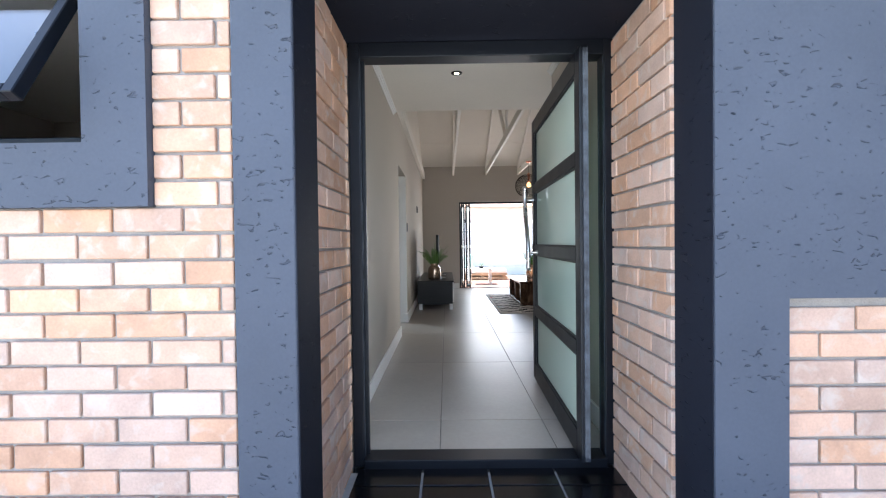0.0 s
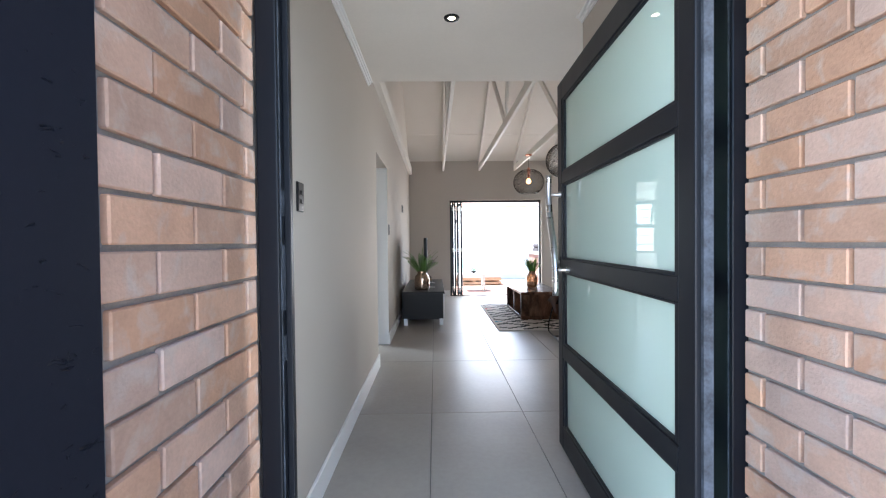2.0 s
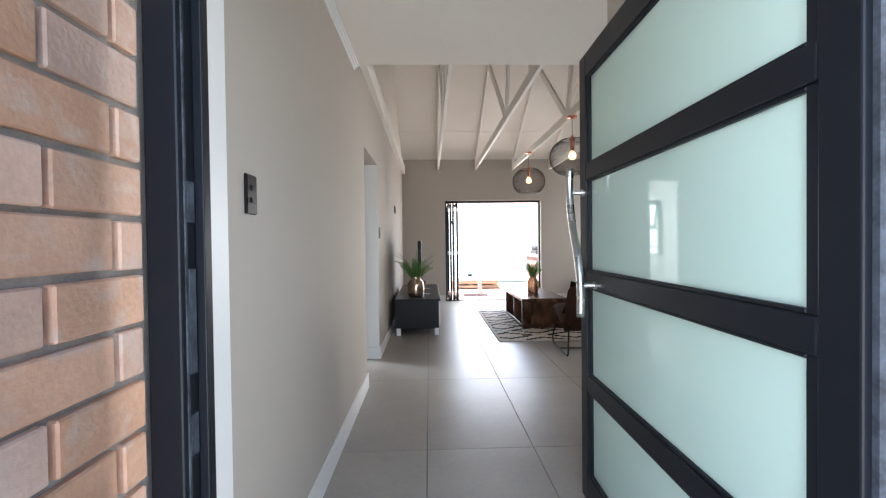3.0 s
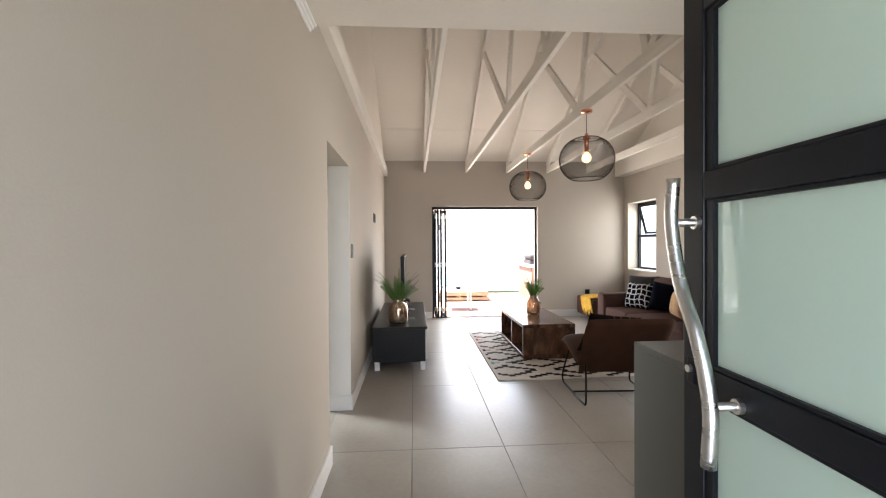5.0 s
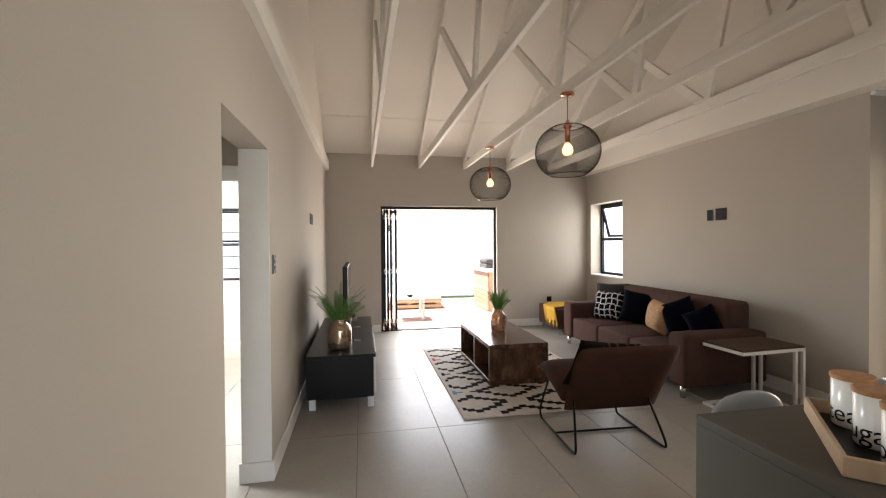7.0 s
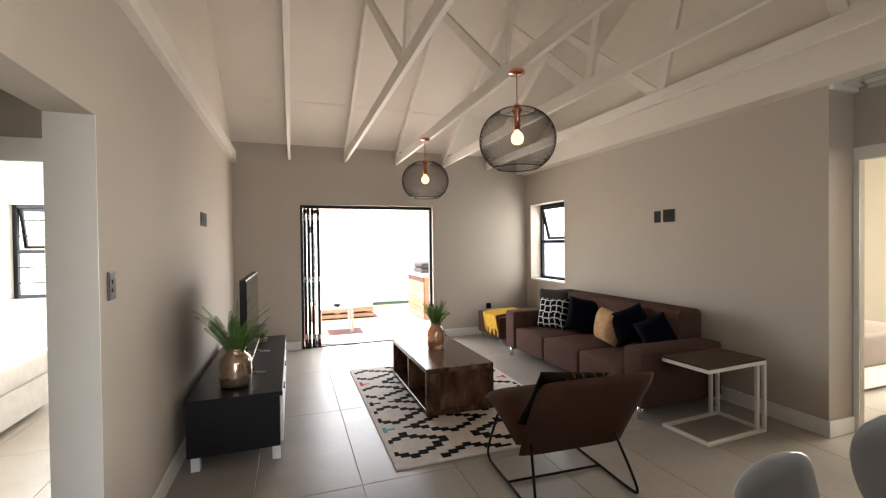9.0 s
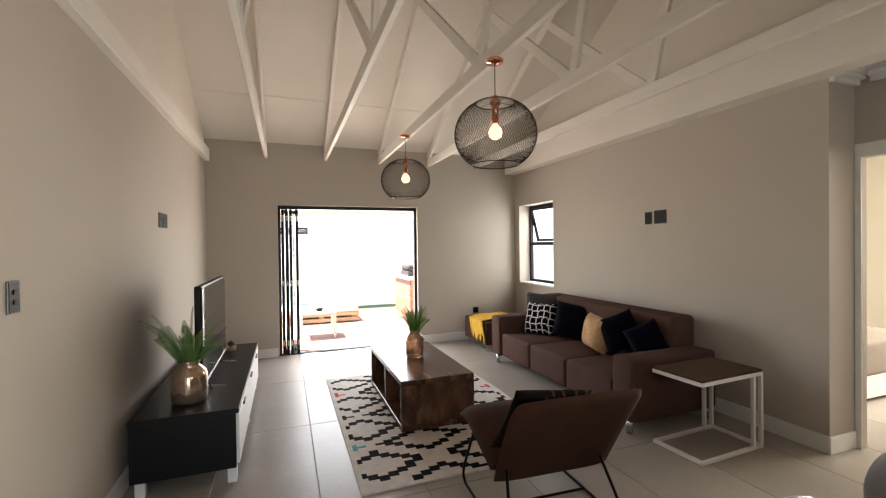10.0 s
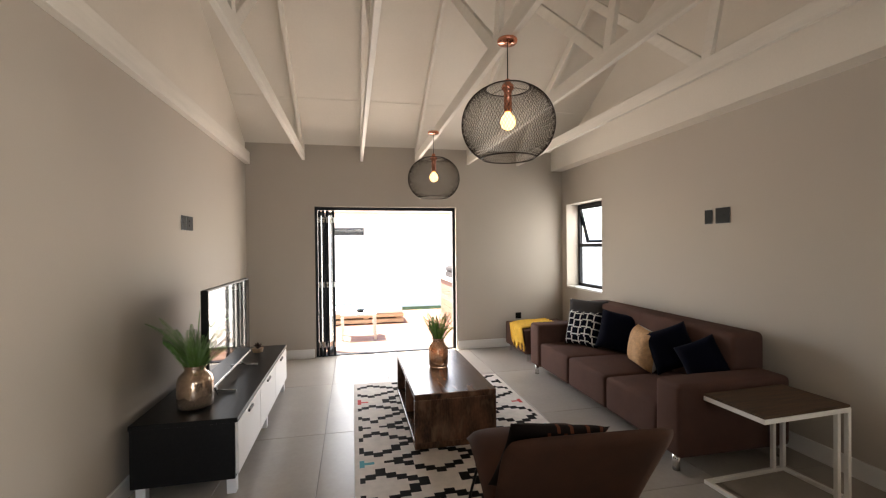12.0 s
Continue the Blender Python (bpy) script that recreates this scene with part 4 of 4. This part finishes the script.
part("piping", tube(bmesh.new(), spline([(-0.23, 0, 0.462), (-0.12, 0, 0.440), (0, 0, 0.436), (0.12, 0, 0.440), (0.23, 0, 0.462)], 4), 0.006, 6), M_CREAMTEX, grey, "pale piping")
pillow("cushion", "black cushion with a white hand drawn grid", pose(3.36, 8.50, SEAT - 0.003, -20, 0, -58), 0.195, [M_NAVY, M_GRID], 0.075, check)
pillow("cushion", "large navy velvet cushion", pose(3.55, 8.16, SEAT, -16, 8, -48), 0.205, M_NAVY)


def corner_up(x, y, s, tilt, turn, spin):
    """A square cushion stood on one corner."""
    return pose(x, y, SEAT + s * 0.93 * (math.cos(radians(spin)) + abs(math.sin(radians(spin)))), tilt, 0, turn) @ pose(0, 0, 0, 0, spin, 0) @ pose(0, 0, -s)


pillow("cushion", "mustard knitted cushion with a white side", pose(3.46, 7.62, SEAT, -8, 5, -98), 0.175, [M_TAN, M_LINEN], 0.105, lambda i, j, side: 1 if side > 0 else 0)
pillow("cushion", "navy velvet cushion standing on its corner", corner_up(3.56, 7.37, 0.18, -16, -46, -24), 0.18, M_NAVY, 0.08)
pillow("cushion", "small navy velvet cushion standing on its corner near the armrest", corner_up(3.60, 7.08, 0.155, -16, -50, -28), 0.155, M_NAVY, 0.07)

# ottoman and throw
ot = thing("ottoman", "low brown suede ottoman with chrome legs", "ottoman", pose(3.10, 9.42, 0))
part("body", soft(0, 0.82, 0, 0.74, 0.10, 0.42, 0.025), M_SOFA, ot, "", True)
for x in (0.06, 0.76):
    for y in (0.06, 0.68):
        part("leg", tube(bmesh.new(), [(x, y, 0), (x, y, 0.11)], 0.02, 12), M_CHROME, ot)
bm = bmesh.new()
n, k = 26, 22
rnd = random.Random(3)
g = []
for i in range(n + 1):
    s = i / n * 0.85 - 0.28
    row = []
    for j in range(k + 1):
        y = 9.48 + j / k * 0.42 + 0.03 * math.sin(5 * s) + s * 0.25
        fold = 0.014 * math.sin(j * 1.25 + 2 * s) + 0.008 * math.sin(j * 2.7 + 9 * s)
        p = (3.10 + s, y, 0.442 + fold) if s > 0.02 else (3.082 - abs(fold) * 1.2, y, 0.442 + (s - 0.02) * (0.8 + 0.2 * math.sin(j)) + 0.3 * fold)
        row.append(bm.verts.new(p))
    g.append(row)
for i in range(n):
    for j in range(k):
        bm.faces.new((g[i][j], g[i + 1][j], g[i + 1][j + 1], g[i][j + 1]))
throw = tagged(part("throw_blanket", bm, M_YELLOW, None, "", True), "crumpled yellow knitted throw over the ottoman", "throw")
mod = throw.modifiers.new("thick", "SOLIDIFY")
mod.thickness = 0.012

# side table: C shaped white frame
sd = thing("side_table", "white steel side table with a weathered wood top", "side table", pose(3.12, 6.13, 0, 0, 0, 3))
TW, TD, HT = 0.655, 0.40, 0.575


def rod(x0, x1, y0, y1, z0, z1):
    return B(x0, x1, y0, y1, z0, z1, r=0.002, seg=1)


part("tabletop", B(0.004, TW - 0.004, 0.004, TD - 0.004, HT - 0.017, HT, r=0.002), M_TABLEWOOD, sd)
for y in (0, TD - 0.025):
    part("top_rail", rod(0, TW, y, y + 0.025, HT - 0.044, HT - 0.017), M_WHITE, sd)
    part("floor_rail", rod(0, TW, y, y + 0.025, 0, 0.025), M_WHITE, sd)
    part("post", rod(TW - 0.025, TW, y, y + 0.025, 0.025, HT - 0.044), M_WHITE, sd)
for x in (0, TW - 0.025):
    part("cross_rail", rod(x, x + 0.025, 0.025, TD - 0.025, HT - 0.044, HT - 0.017), M_WHITE, sd)
for x in (0, TW - 0.025):
    part("floor_cross_rail", rod(x, x + 0.025, 0.025, TD - 0.025, 0, 0.025), M_WHITE, sd)
for y in (0.0, TD - 0.025):
    part("inner_post", rod(TW - 0.11, TW - 0.085, y, y + 0.025, 0.025, HT - 0.044), M_WHITE, sd)


# lounge chair seen from behind: curved shell on a sled frame
chair = thing("lounge_chair", "tan suede lounge chair on a black wire sled frame", "armchair", pose(1.87, 6.15, 0, 0, 0, -3))


def shell(pts, w0, w1, thick, curl=0.0, arch=0.0):
    """An upholstered slab following (y, z) points, width from w0 to w1, its edges curling to the front."""
    bm = bmesh.new()
    ps = spline([(0, y, z) for y, z in pts], 9)
    n, k = len(ps), 18
    F, R_ = [], []
    for i, p in enumerate(ps):
        d = (ps[min(i + 1, n - 1)] - ps[max(i - 1, 0)]).normalized()
        nn = Vector((0, -d.z, d.y))
        w = w0 + (w1 - w0) * i / (n - 1)
        e = math.sin(math.pi * i / (n - 1)) ** 0.25
        kk = max(0.0, (i / (n - 1) - 0.6) / 0.4)
        w *= math.sqrt(1 - arch * kk ** 5)
        a, b = [], []
        for j in range(k + 1):
            u = j / k * 2 - 1
            t_ = thick * (1 - abs(u) ** 6) ** 0.5 * (0.25 + 0.75 * e) + 0.004
            c = p + Vector((u * w / 2, 0, 0)) + nn * curl * abs(u) ** 2.5 * (1 - kk ** 2 * min(1.0, arch * 4))
            a.append(bm.verts.new(c + nn * t_ / 2)), b.append(bm.verts.new(c - nn * t_ / 2))
        F.append(a), R_.append(b)
    for i in range(n - 1):
        for j in range(k):
            bm.faces.new((F[i][j], F[i][j + 1], F[i + 1][j + 1], F[i + 1][j])), bm.faces.new((R_[i][j], R_[i + 1][j], R_[i + 1][j + 1], R_[i][j + 1]))
    for i in range(n - 1):
        for j in (0, k):
            bm.faces.new((F[i][j], F[i + 1][j], R_[i + 1][j], R_[i][j]))
    for i in (0, n - 1):
        for j in range(k):
            bm.faces.new((F[i][j], F[i][j + 1], R_[i][j + 1], R_[i][j]))
    bmesh.ops.recalc_face_normals(bm, faces=bm.faces)
    return bm


part("seat", shell([(0.46, 0.40), (0.34, 0.425), (0.12, 0.375), (-0.09, 0.315)], 0.66, 0.70, 0.12), M_CHAIR, chair, "", True)
part("backrest", shell([(-0.075, 0.24), (-0.155, 0.39), (-0.265, 0.58), (-0.37, 0.752)], 0.71, 0.765, 0.075, 0.0, 0.16), M_CHAIR, chair, "", True).location.x = 0.03
for s in (-1, 1):
    x = s * 0.335
    part("sled_leg", tube(bmesh.new(), spline([(x * 0.88, 0.30, 0.34), (x, 0.37, 0.10), (x, 0.36, 0.02), (x, 0.28, 0.0085), (x, 0.06, 0.0085), (x, -0.22, 0.0085), (x, -0.29, 0.03), (x * 0.95, -0.25, 0.14), (x * 0.85, -0.15, 0.33)], 5), 0.0085, 8), M_BLACK, chair, "black steel sled leg", True)
part("cross_bar", tube(bmesh.new(), [(-0.335, 0.06, 0.012), (0.335, 0.06, 0.012)], 0.008, 8), M_BLACK, chair)
tb = pillow("chair_cushion", "dark brown and rust patterned cushion leaning in the lounge chair", pose(1.74, 6.075, 0.405, 31, 6, -3), 0.22, [M_DKBROWN, M_RUST], 0.05, lambda i, j, side: 1 if (i * 7 + j * 5) % 9 < 2 and j > 20 and i > 10 else 0)
tagged(tb, group="")

# ---- kitchen island, tray, jars, chairs ----
isl = thing("kitchen_island", "grey quartz kitchen island with a waterfall end", "kitchen island", pose(1.165, 3.72, 0))
part("worktop", B(0, 2.2, -0.2, 0.68, 0.87, 0.90, r=0.003), M_STONE, isl)
part("waterfall_end", B(0, 0.03, -0.2, 0.68, 0, 0.87, r=0.002), M_STONE, isl)
part("cabinet_body", B(0.03, 2.18, -0.18, 0.36, 0.0, 0.87), M_STONE, isl)
tray = thing("tray", "pale wooden serving tray with a dark base", "tray", pose(1.466, 4.084, 0.902, 0, 0, 48))
TLx, TLy = 0.22, 0.12
part("tray_base", B(-TLx, TLx, -TLy, TLy, 0.0, 0.008), M_BLACK, tray)
for a in ((-TLx, TLx, -TLy - 0.012, -TLy), (-TLx, TLx, TLy, TLy + 0.012), (-TLx - 0.012, -TLx, -TLy - 0.012, TLy + 0.012), (TLx, TLx + 0.012, -TLy - 0.012, TLy + 0.012)):
    part("tray_side", B(*a, 0, 0.05, r=0.003), M_TRAY, tray)


def jar(x, y, word, turn):
    t = thing("storage_jar", "white ceramic jar with a bamboo lid lettered " + word, "jar", pose(x, y, 0.911), "kitchen storage jars")
    part("body", lathe(bmesh.new(), [(0.0, 0.001), (0.047, 0.0), (0.05, 0.005), (0.05, 0.135), (0.046, 0.138)], 36), M_WHITECER, t, "", True)
    part("lid", lathe(bmesh.new(), [(0.045, 0.1385), (0.053, 0.139), (0.054, 0.15), (0.050, 0.153), (0.0, 0.153)], 36), M_CORK, t, "round bamboo lid")
    cu = bpy.data.curves.new("lettering", "FONT")
    cu.body, cu.size, cu.extrude, cu.align_x = word, 0.07, 0.0, "CENTER"
    tmp = bpy.data.objects.new("lettering", cu)
    scene.collection.objects.link(tmp)
    bpy.context.view_layer.update()
    me = bpy.data.meshes.new_from_object(tmp.evaluated_get(bpy.context.evaluated_depsgraph_get()))
    bpy.data.objects.remove(tmp)
    bm = bmesh.new()
    bm.from_mesh(me)
    bmesh.ops.triangulate(bm, faces=bm.faces)
    bmesh.ops.subdivide_edges(bm, edges=[e for e in bm.edges if e.calc_length() > 0.01], cuts=2)
    for v in bm.verts:
        a = v.co.x / 0.0506 + turn
        v.co = Vector((0.0508 * math.cos(a), 0.0508 * math.sin(a), 0.018 + v.co.y))
    part("lettering", bm, M_BLACK, t, "black lettering " + word)
    return t


for (x, y), word in zip(((1.535, 4.209), (1.458, 4.094), (1.388, 3.980)), ("tea", "sugar", "coffee")):
    jar(x, y, word, radians(184))


def shell_chair(m):
    t = thing("dining_chair", "white moulded shell chair drawn up to the island", "chair", m, "white chairs at the island")
    part("backrest", shell([(0.13, 0.47), (0.02, 0.44), (-0.10, 0.50), (-0.17, 0.63), (-0.21, 0.785)], 0.44, 0.41, 0.016, 0.05, 0.97), M_SHELL, t, "", True)
    part("seat", shell([(0.36, 0.45), (0.25, 0.455), (0.10, 0.44), (0.0, 0.445)], 0.44, 0.44, 0.016, -0.0), M_SHELL, t, "", True)
    for x in (-1, 1):
        for y in (-0.02, 0.28):
            part("leg", tube(bmesh.new(), [(x * 0.14, 0.13 + (y - 0.13) * 0.6, 0.435), (x * 0.21, 0.13 + (y - 0.13) * 1.4, 0.0)], 0.013, 8), M_TRAY, t, "tapered wooden leg")
    return t


dc = shell_chair(pose(1.82, 4.62, 0, 0, 0, 180))
copy_thing(dc, pose(2.55, 4.68, 0, 0, 0, 176))

# ---- bedrooms glimpsed through doorways ----
bed = thing("bed", "double bed with a pale grey quilt", "bed", pose(-3.9, 7.3, 0))
part("bed_base", soft(0.0, 2.0, 0.0, 1.7, 0.04, 0.33, 0.02), M_LINEN, bed, "white valance")
part("quilt", soft(0.0, 2.03, -0.02, 1.72, 0.33, 0.56, 0.05, 0.03), M_LINEN, bed, "pale grey quilt", True)
bed2 = thing("bed", "double bed with a taupe bedspread", "bed", pose(4.80, 6.40, 0))
part("bed_base", soft(0, 1.6, 0.0, 1.9, 0.03, 0.32, 0.02), M_WHITE, bed2, "white valance")
part("bedspread", soft(-0.02, 1.62, -0.02, 1.85, 0.24, 0.58, 0.05, 0.02), M_TAUPE, bed2, "taupe bedspread", True)
part("headboard", soft(0, 1.6, 1.86, 1.93, 0.2, 1.05, 0.03), M_WHITE, bed2, "cream headboard", True)
for x, y, mt, s, lb in ((0.22, 1.72, M_TAUPE, 0.24, "taupe cushion propped on the bed"), (0.62, 1.62, M_TAUPE, 0.24, "taupe cushion propped on the bed"), (0.45, 1.38, M_WHITE, 0.17, "small white cushion on the bed")):
    tagged(pillow("bed_cushion", lb, pose(4.80 + x, 6.40 + y, 0.58, -18, 0, 4), s, mt), group="cushions on the bed")

# ---- patio ----
patio = structure("deck", B(-1.2, 5.0, YF + 0.22, 14.6, -0.22, -0.06), M_PALLET, "timber deck behind the house", "deck")
structure("lawn", B(-10, 14, 14.6, 18.3, -0.22, -0.10), M_GRASS, "green lawn strip behind the deck", "lawn")
tab = thing("patio_table", "white slatted patio side table", "table", pose(0.72, 11.45, -0.03))
part("tabletop", B(0, 0.58, 0, 0.5, 0.40, 0.43, r=0.004), M_WHITE, tab)
for x in (0.0, 0.54):
    for y in (0.0, 0.46):
        part("leg", B(x, x + 0.04, y, y + 0.04, 0, 0.40, r=0.003), M_WHITE, tab)
pp = thing("potted_plant", "small dark succulent in a black bowl", "plant", pose(1.04, 11.7, 0.40))
part("bowl", lathe(bmesh.new(), [(0.0, 0.001), (0.05, 0.0), (0.075, 0.05), (0.068, 0.05), (0.0, 0.035)], 18), M_BLACK, pp)
bm = bmesh.new()
for i in range(9):
    frond(bm, (0, 0, 0.04), i * 2.4, radians(30 + 5 * i), 0.12, 0.6, 0.02, 6)
part("leaves", bm, M_LEAF, pp)
pb = thing("pallet_bench", "timber pallet bench with white pads and a mint cushion", "bench", pose(0.42, 12.9, -0.03))
for i in range(2):
    part("slat", B(0, 1.5, 0.0, 0.8, 0.02 + i * 0.11, 0.09 + i * 0.11, r=0.004), M_PALLET, pb)
for x in (0.05, 0.7, 1.35):
    part("block", B(x, x + 0.1, 0.05, 0.75, 0, 0.2), M_PALLET, pb)
part("seat_pad", soft(0.0, 1.48, 0.0, 0.8, 0.2, 0.32, 0.04), M_WHITE, pb, "white seat pad", True)
tagged(pillow("outdoor_cushion", "mint green outdoor cushion on the bench", pose(0.72, 13.4, 0.29, -20, 0, 0), 0.24, M_MINT), group="outdoor cushions")
bar_ = thing("patio_counter", "timber patio counter with a white top", "counter", pose(2.78, 12.1, -0.03))
for i in range(8):
    part("board", B(0, 0.02, 0.0, 1.2, 0.02 + i * 0.105, 0.12 + i * 0.105, r=0.002), M_DECK, bar_)
part("body", B(0.02, 0.7, 0.01, 1.19, 0, 0.86), M_PALLET, bar_)
part("top", B(-0.04, 0.74, -0.04, 1.24, 0.86, 0.92, r=0.004), M_WHITE, bar_)
gb = thing("gas_grill", "grey metal gas grill on the patio counter", "grill", pose(2.80, 12.3, 0.89))
part("body", B(0, 0.5, 0, 0.6, 0.0, 0.10, r=0.01), M_GREY, gb)
part("lid", soft(0.0, 0.5, 0.0, 0.6, 0.10, 0.22, 0.05), M_GREY, gb, "", True)

# boundary wall of precast panels and a neighbour's house
fence = tagged(new("fence"), "white precast panel boundary wall", "fence", kind="structure")
fence.location = (0, 15.6, -0.1)
pan = None
for i in range(-4, 7):
    x = 1.72 + (i - 0) * 1.55
    part("post", B(x - 0.06, x + 0.06, -0.06, 0.06, 0, 2.0, r=0.01), M_PRECAST, fence)
    for j in range(6):
        if pan is None:
            o = part("panel", B(0.062, 1.488, -0.022, 0.022, 0.006, 0.314, r=0.008), M_PRECAST, fence)
            pan = o.data
        else:
            o = new("panel", pan)
            o.parent = fence
        o.location = (x, 0, j * 0.32)
house = thing("neighbour_house", "pale plastered neighbouring house with a tiled roof", "house", pose(-2.6, 23, -0.2))
part("wall", B(0, 13, 0, 6, 0, 3.2), M_HOUSE, house)
bm = bmesh.new()
vs = [bm.verts.new(p) for p in ((-0.4, -0.5, 3.15), (13.4, -0.5, 3.15), (13.4, 6.5, 3.15), (-0.4, 6.5, 3.15), (1.5, 3, 4.9), (11.5, 3, 4.9))]
for q in ((0, 1, 5, 4), (1, 2, 5), (2, 3, 4, 5), (3, 0, 4), (3, 2, 1, 0)):
    bm.faces.new([vs[i] for i in q])
part("roof", bm, M_ROOF, house)
wn = part("window", B(2.6, 4.0, -0.04, 0.0, 1.3, 2.5, r=0.01), M_ALU, house)
part("pane", B(2.66, 3.94, -0.05, -0.041, 1.36, 2.44), M_GLASS, wn)

# ---- floor tiles, porch tiles, bricks, boards ----
tile_cache = {}


def slab(name, parent, x0, x1, y0, y1, z, material, h=0.01):
    key = (round(x1 - x0, 3), round(y1 - y0, 3), material.name)
    if key not in tile_cache:
        bm = B(0, x1 - x0, 0, y1 - y0, -h, 0, r=0.0012, seg=1)
        me = bpy.data.meshes.new(name)
        bm.to_mesh(me)
        bm.free()
        me.materials.append(material)
        tile_cache[key] = me
    o = new(name, tile_cache[key])
    o.parent = parent
    o.location = (x0, y0, z)
    return o


floor_ob = bpy.data.objects["floor"]
for i in range(-8, 13):
    for j in range(-1, 7):
        x0, y0 = 0.055 + 0.63 * i, 2.65 + 1.295 * (j)
        x0, x1, y0, y1 = x0 + 0.002, x0 + 0.628, y0 + 0.002, y0 + 1.293
        x0, x1, y0, y1 = max(x0, -4.4), min(x1, 8.0), max(y0, 1.64), min(y1, YF + 0.05)
        if y0 < 2.25 and x0 < 0.95 and x1 > -0.62:
            y0 = 2.25
        if x1 - x0 > 0.03 and y1 - y0 > 0.03:
            slab("tile", floor_ob, x0, x1, y0, y1, 0.0, M_TILE)
for i in range(-1, 4):
    for j in range(0, 4):
        x0, y0 = -0.03 + 0.33 * i, 1.975 - 0.33 * j
        a, b, c, d = max(x0 + 0.006, -0.40), min(x0 + 0.324, 0.95), y0 + 0.006, min(y0 + 0.324, 2.13)
        if b - a > 0.02:
            slab("tile", porch, a, b, c, d, -0.032, M_BLACKTILE)
for j in range(36):
    y0 = YF + 0.224 + j * 0.112
    slab("deck_board", patio, -1.2, 5.0, y0, y0 + 0.106, -0.03, M_DECK, 0.028)

brick_cache = {}


def brick(parent, m, length):
    """One face brick, its front on local -y."""
    key = round(length, 2)
    if key not in brick_cache:
        bm = B(0, length, -0.013, 0.02, 0, 0.0755, r=0.003, seg=1)
        me = bpy.data.meshes.new("brick")
        bm.to_mesh(me)
        bm.free()
        me.materials.append(M_BRICK)
        brick_cache[key] = me
    o = new("brick", brick_cache[key])
    o.parent = parent
    o.matrix_basis = m
    return o


def brickwork(parent, place, u0, u1, z0, z1, joint, ztop=1.243, skip=None):
    """Stretcher bond between u0 and u1; place(u, z) gives a brick's pose. joint: a perpend in even courses."""
    rnd = random.Random(int(joint * 1000))
    pitch, course, gap = 0.2335, 0.0865, 0.011
    k0, k1 = math.ceil((ztop - z1) / course - 1e-6), math.floor((ztop - z0) / course)
    for k in range(k0, k1 + 1):
        zlow = ztop - (k + 1) * course + gap / 2
        off = joint + (pitch / 2 if k % 2 else 0)
        n0 = math.floor((u0 - off) / pitch)
        for n in range(n0, n0 + 30):
            a, b = off + n * pitch + gap / 2, off + (n + 1) * pitch - gap / 2
            a, b = max(a, u0), min(b, u1)
            if b - a < 0.018:
                continue
            if skip and skip((a + b) / 2, zlow):
                continue
            brick(parent, place(a, zlow + rnd.uniform(-0.0015, 0.0015)) @ pose(0, rnd.uniform(-0.002, 0.002), 0, 0, rnd.uniform(-0.3, 0.3), 0), b - a)


fw, fe = bpy.data.objects["wall_south_west"], bpy.data.objects["wall_south_east"]
brickwork(fw, lambda u, z: pose(u, 1.374, z), -2.2, -0.592, 0.02, 1.2435, -0.755)
brickwork(fw, lambda u, z: pose(u, 1.374, z), -0.848, -0.592, 1.2435, 2.6, -0.755)
brickwork(fe, lambda u, z: pose(u, 1.374, z), 1.192, 2.0, 0.02, 0.922, 1.19)
pw, pe = bpy.data.objects["porch_wall_west"], bpy.data.objects["porch_wall_east"]
brickwork(pw, lambda u, z: pose(-0.402, u, z, 0, 0, 90), 1.607, 2.148, -0.04, 2.13, 1.857, 1.265)
brickwork(pe, lambda u, z: pose(0.952, -u, z, 0, 0, -90), -2.148, -1.577, -0.04, 2.13, -1.733, 1.255)
